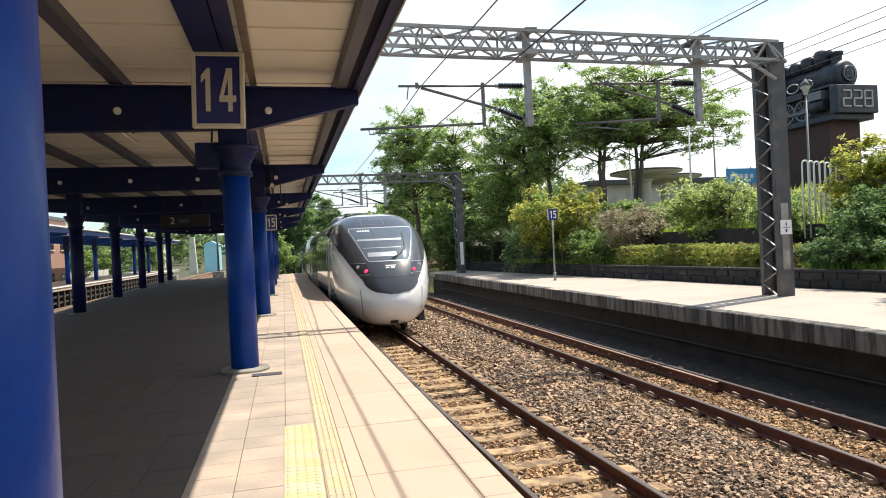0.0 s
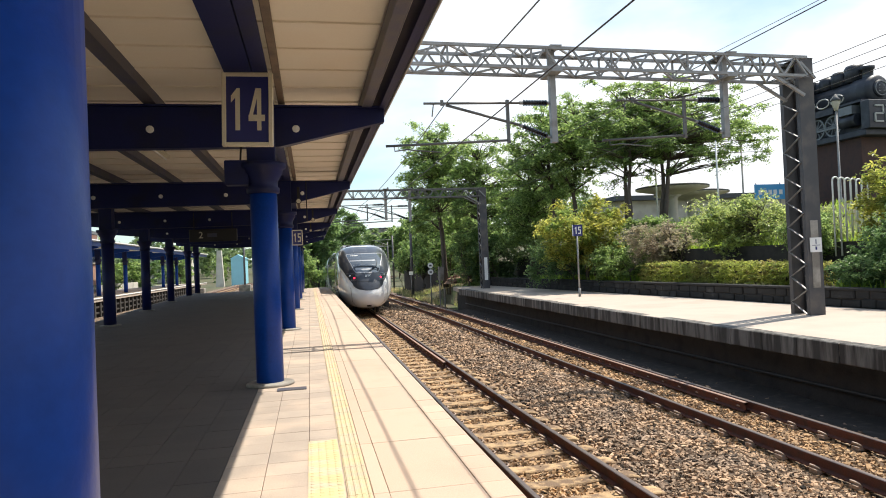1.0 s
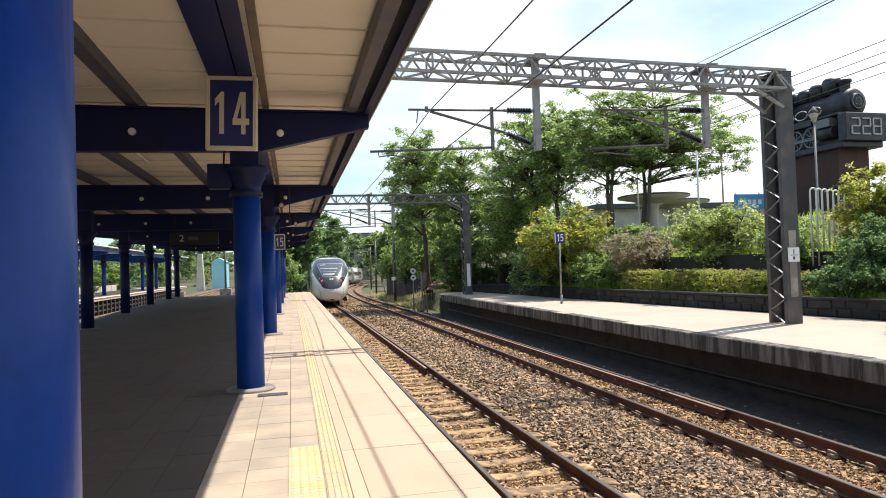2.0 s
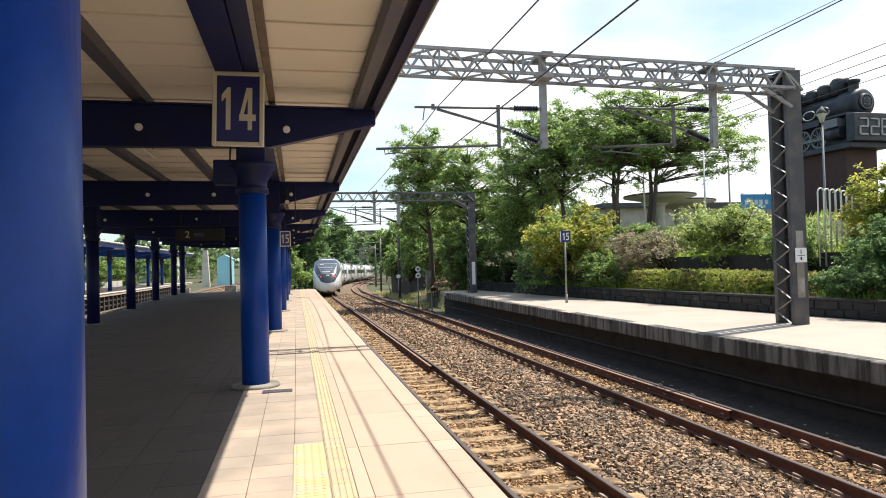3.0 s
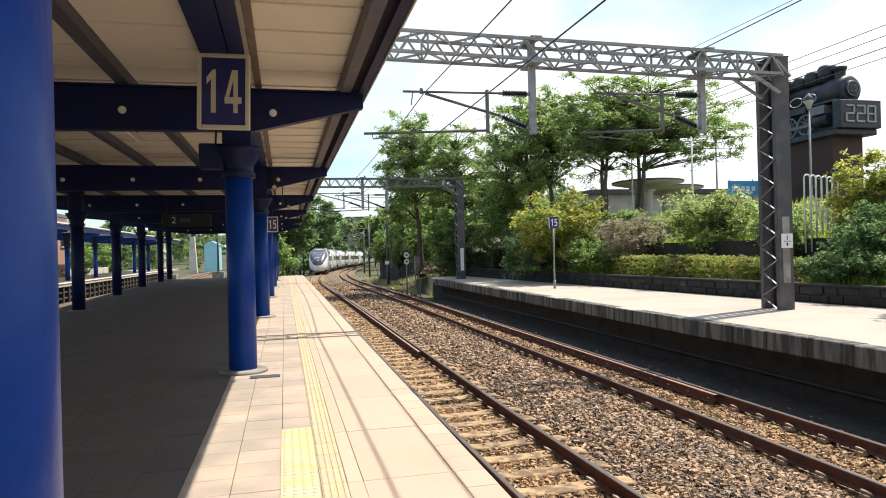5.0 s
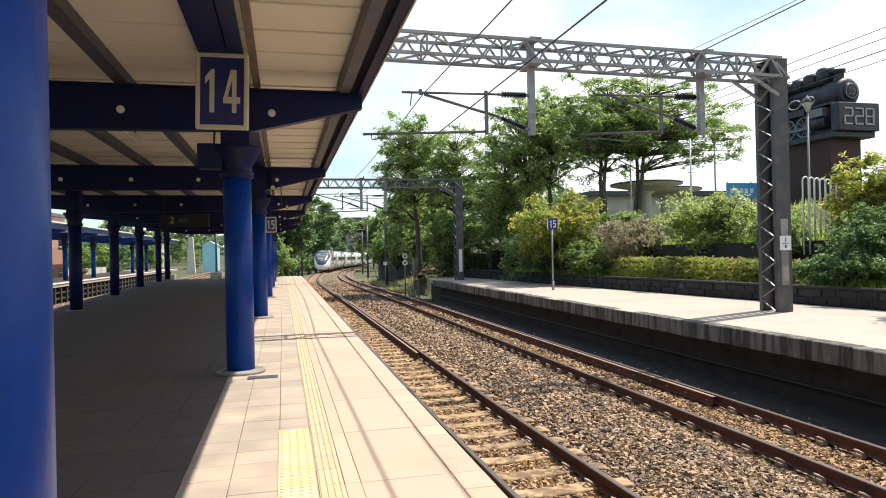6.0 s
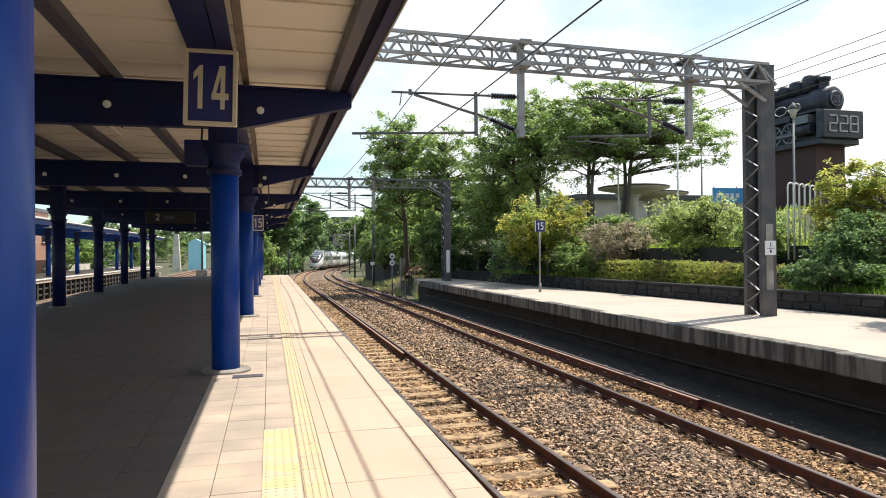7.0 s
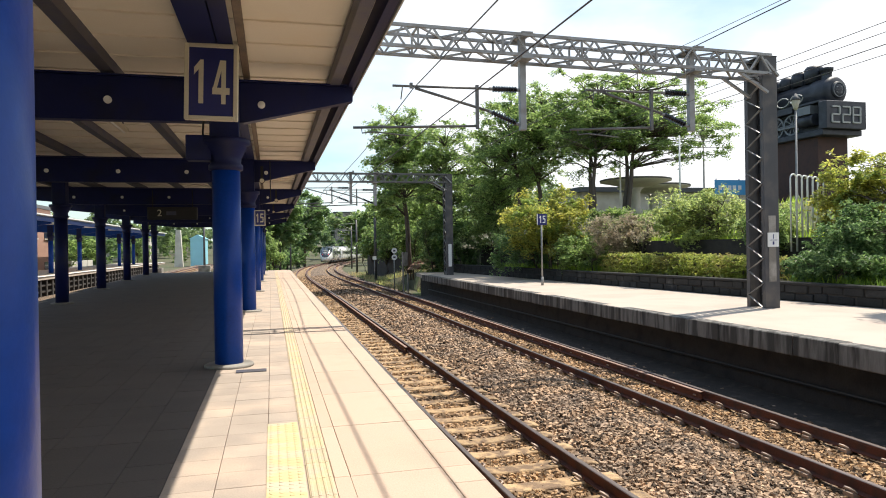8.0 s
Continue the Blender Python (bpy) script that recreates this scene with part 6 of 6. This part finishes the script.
def park_lamp(x, y, z, h):
    s = empty("park_lamp", (x, y, z))
    part("pole", Geo().lathe([(0.10, 0), (0.10, 0.5), (0.05, 0.6), (0.045, h)], n=12), GALV, s, "slim grey pole")
    part("lantern", Geo().lathe([(0.08, h), (0.20, h + 0.38), (0.20, h + 0.42)], n=6), STUCCO, s, "pale six sided lantern")
    part("lantern_cap", Geo().lathe([(0.26, h + 0.42), (0.12, h + 0.58), (0.04, h + 0.74)], n=6), ROOF_DARK, s)
    tagged(s, "park lamp with a six sided lantern on a slim pole", "lamp", "park lamps")


park_lamp(23.5, 26.0, 2.95, 4.5)
park_lamp(22.9, 32.0, 2.95, 4.0)
for x, y in ((17.85, 32.0), (18.4, 27.5)):
    fp = empty("flag_pole", (x, y, 2.8))
    part("pole", Geo().tube((0, 0, 0), (0, 0, 3.6), 0.05, 0.035, 10), WHITE, fp)
    tagged(fp, "plain white pole on the bank", "pole", "white poles")
mt = empty("spot_light_mast", (21.2, 36.5, 2.9))
part("pole", Geo().tube((0, 0, 0), (0, 0, 3.4), 0.06, n=8), BLACK, mt)
part("head", Geo().box(-0.12, 0.12, -0.12, 0.12, 3.0, 3.5), BLACK, mt)
tagged(mt, "short dark lamp mast behind the shelter", "lamp")

hall = empty("park_building", (31.5, 46.0, 2.9))
part("wall", Geo().box(-9, 9, 0, 6, -1.0, 2.4), STUCCO, hall, "off white wall")
part("roof", Geo().box(-9.5, 9.5, -0.6, 6.5, 2.4, 2.75), ROOF_DARK, hall, "flat dark roof")
tagged(hall, "low white building with a flat dark roof in the park", "building")
bn = empty("banner", (29.0, 37.4, 2.9))
part("panel", Geo().box(-1.45, 2.1, -0.03, 0.03, 1.55, 2.5), BANNER, bn, "sky blue panel")
for i, (a, b) in enumerate(((-1.2, -0.95), (-0.85, -0.6), (-0.5, -0.25), (-0.15, 0.1), (0.25, 0.5))):
    part("text_bar", Geo().box(a, b, -0.04, -0.032, 1.85, 2.15), WHITE, bn)
for xx in (-1.3, 0.4, 2.0):
    part("post", Geo().tube((xx, 0.06, -0.2), (xx, 0.06, 2.6), 0.04, n=8), GALV, bn)
tagged(bn, "sky blue banner with white lettering bars on posts", "banner")

# white tubular railing of tall hoops
hoop = empty("tube_railing", (0, 0, 0))
pts = [(0, 0, 0), (0, 0, 2.1)] + [(0.12 - 0.12 * math.cos(a), 0, 2.1 + 0.12 * math.sin(a)) for a in (math.pi * i / 8 for i in range(1, 8))] + [(0.24, 0, 2.1), (0.24, 0, 0)]
part("hoop", Geo().pipe(pts, 0.023, 8), WHITE, hoop, "pale hoop of bent tube")
tagged(hoop, "tall pale hoop railing of bent steel tube", "railing", "tube railings")
hoop.matrix_basis = pose(14.42, 16.2, 1.1, 0, 0, 8)
for i in range(1, 6):
    copy_thing(hoop, pose(14.42 + 0.34 * i, 16.2 + 0.16 * i, 1.1, 0, 0, 8))


# ---- the far side of the station: another track, platform and roof ----
def build_left_side():
    g = Geo().prism([(-13.9, -20), (-8.4, -20), (-8.4, 140), (-13.9, 140)], -1.50, -1.30)
    tagged(part("ballast_bed_side", g, BALLAST_BED), "bed of brown crushed stone beside the far platform", "ballast", kind="structure")
    t = tagged(empty("railway_track"), "rusty rails on dusty concrete sleepers", "railway track", kind="structure")
    for x in (-11.6, -10.5):
        r = part("rail", Geo().box(x - 0.035, x + 0.035, -10, 140, -1.25, -1.10), RUST, t)
        part("rail_head", Geo().box(x - 0.03, x + 0.03, -10, 140, -1.10, -1.097), RAILTOP, r)
    me = mesh_of("sleeper", Geo().box(-1.0, 1.0, -0.12, 0.12, -0.08, 0.06), SLEEPER, 0.012)
    for i in range(150):
        piece("sleeper", me, t, (-11.05, 18 + 0.6 * i, RAIL_Z - 0.2))
    p = tagged(empty("pavement_side"), "second platform with a white edge across the side track", "platform", kind="structure")
    part("paving", Geo().box(-19.5, -13.75, -5, 96, -0.25, -0.05), CONC_LIGHT, p)
    part("core", Geo().box(-19.3, -14.4, -5, 95, -1.6, -0.25), CONC_DARK, p)
    pm = mesh_of("support_block", Geo().box(-0.14, 0.14, -0.14, 0.14, -1.35, -0.25), CONC_DARK, 0.015)
    bm2 = mesh_of("support_beam", Geo().box(-0.1, 0.1, -0.6, 0.6, -0.06, 0.06), CONC_DARK, 0.01)
    for i in range(58):
        piece("support_block", pm, p, (-13.95, 20 + 1.2 * i, 0))
        for z in (-0.62, -1.0):
            piece("support_beam", bm2, p, (-13.98, 20.6 + 1.2 * i, z))
    part("white_edge", Geo().box(-14.1, -13.7, -5, 96, -0.046, -0.03), WHITE, p, "white painted edge line")
    # its canopy
    src = [o for o in bpy.data.objects if o.name.startswith("platform_column") and o.parent is None][0]
    for i in range(9):
        copy_thing(src, pose(-15.4, 24 + 7.5 * i, -0.05))
    for i in range(9):
        y = 24 + 7.5 * i
        b = part("side_canopy_beam", Geo().prism([(-19.0, 3.5), (-19.0, 3.2), (-15.4, 2.9), (-13.2, 3.25), (-13.2, 3.45)], y - 0.07, y + 0.07, "y"), BLUE)
        tagged(b, "blue steel beam of the second platform's roof", "beam", "side canopy beams", "structure")
    # edge and roof run on unseen behind the camera to cut sky light
    tagged(part("side_canopy_edge", Geo().box(-13.25, -13.1, -40, 92, 3.35, 3.62), BLUE), "blue edge beam of the second platform's roof", "beam", kind="structure")
    tagged(part("side_canopy_roof", Geo().box(-19.2, -12.9, -40, 92, 3.66, 3.74), WHITE), "pale roof sheets of the second platform", "roof", kind="structure")
    # fence and houses behind
    fence = tagged(empty("fence"), "pale lineside fence behind the second platform", "fence")
    fm = mesh_of("fence_panel", Geo().box(-0.03, 0.03, -1.2, 1.2, 0, 1.1), STUCCO, 0.01)
    for i in range(30):
        piece("fence_panel", fm, fence, (-22.0, 20 + 2.5 * i, -0.6))


build_left_side()


def build_house(x, y, z, w, d, h, material, label, floors=2, roof=ROOF_DARK, rz=0):
    b = empty("town_building", (x, y, z), rz)
    part("wall", Geo().box(-w / 2, w / 2, -d / 2, d / 2, -1, h), material, b)
    part("roof", Geo().box(-w / 2 - 0.3, w / 2 + 0.3, -d / 2 - 0.3, d / 2 + 0.3, h, h + 0.3), roof, b)
    for side in (0, 1):
        n = max(2, int((w if side == 0 else d) / 2.6))
        L = w if side == 0 else d
        for f in range(floors):
            for i in range(n):
                u = -L / 2 + (i + 0.5) * L / n
                zz = 0.8 + f * (h / floors)
                if side == 0:
                    wg, fg = Geo().box(u - 0.55, u + 0.55, -d / 2 - 0.03, -d / 2 + 0.02, zz, zz + 1.3), Geo().box(u - 0.65, u + 0.65, -d / 2 - 0.12, -d / 2, zz - 0.12, zz - 0.02)
                else:
                    wg, fg = Geo().box(w / 2 - 0.02, w / 2 + 0.03, u - 0.55, u + 0.55, zz, zz + 1.3), Geo().box(w / 2, w / 2 + 0.12, u - 0.65, u + 0.65, zz - 0.12, zz - 0.02)
                win = part("window", wg, GLASS_DARK, b)
                part("sill", fg, STUCCO, win)
    return tagged(b, label, "building", "town buildings")


build_house(-25.0, 66, -1.5, 9, 12, 7.0, BRICK_FAR, "salmon brick building behind the second platform", 2)
build_house(-36.0, 190, -1.5, 10, 10, 7.0, STUCCO, "pale apartment building far along the line", 3)
build_house(20.0, 195, -1.5, 5.0, 8, 13.0, CONC, "grey concrete building with a flat roof beyond the bend", 4)

tw = empty("cyan_tower", (-16.5, 132, -1.5))
part("mast", Geo().prism([(-0.75, 0), (0.75, 0), (0.4, 6.8), (-0.4, 6.8)], -0.6, 0.6, "y"), STUCCO, tw, "tapering white pylon")
tagged(tw, "tapering white pylon beside the tracks", "tower")
sh = empty("cyan_shed", (-13.2, 134, -1.5))
part("wall", Geo().box(-1.5, 1.1, 0, 6, 0, 5.2), CYAN_STEEL, sh, "pale cyan sheet wall")
part("roof", Geo().prism([(-1.7, 5.2), (1.3, 5.2), (-0.2, 6.0)], -0.2, 6.2, "y"), CYAN_STEEL, sh)
tagged(sh, "pale cyan steel shed beside the tracks", "shed")
for x, y in ((-13.0, 84.0), (-8.4, 92.0)):
    bl = empty("mast_base", (x, y, -1.4))
    part("block", Geo().box(-0.7, 0.7, -0.7, 0.7, 0, 0.9), CONC, bl, bevel=0.03)
    part("pole", Geo().tube((0, 0, 0.9), (0, 0, 6.5), 0.14, 0.11, 10), POST_STEEL, bl)
    tagged(bl, "overhead line mast on a concrete block", "mast", "catenary masts on blocks")
for k, (x, y, r, m, s) in enumerate(((-21.5, 52, 2.0, LEAF_A, 81), (-22.5, 82, 2.4, LEAF_A, 82), (-24.0, 106, 3.0, LEAF_B, 83), (-23.5, 96, 2.2, LEAF_A, 85), (-25.0, 140, 4.0, LEAF_A, 86), (-30.0, 165, 5.0, LEAF_B, 87), (-20.5, 168, 4.5, LEAF_A, 88), (-27.5, 46, 2.6, LEAF_B, 84))):
    build_tree("broad_tree", "green tree behind the second platform", (x, y, -1.5), (x, y, 1.9), (r, r, r * 0.95), 34, 190, 0.26, m, s, (0.6, 1.0), 0.8, 0.14, 1, 2.2)

# dark retaining wall on the inside of the bend
m = Matrix.Translation((11.15, 56.5, 0)) @ Matrix.Rotation(radians(3.3), 4, "Z")
rw = Geo().prism([(0, -1.8), (17, -2.2), (17, 2.5), (0, 3.1)], 0, 0.35, "x", m)
tagged(part("wall_retaining", rw, CONC_DARK), "dark stained retaining wall beside the bend", "wall", kind="structure")


motions()
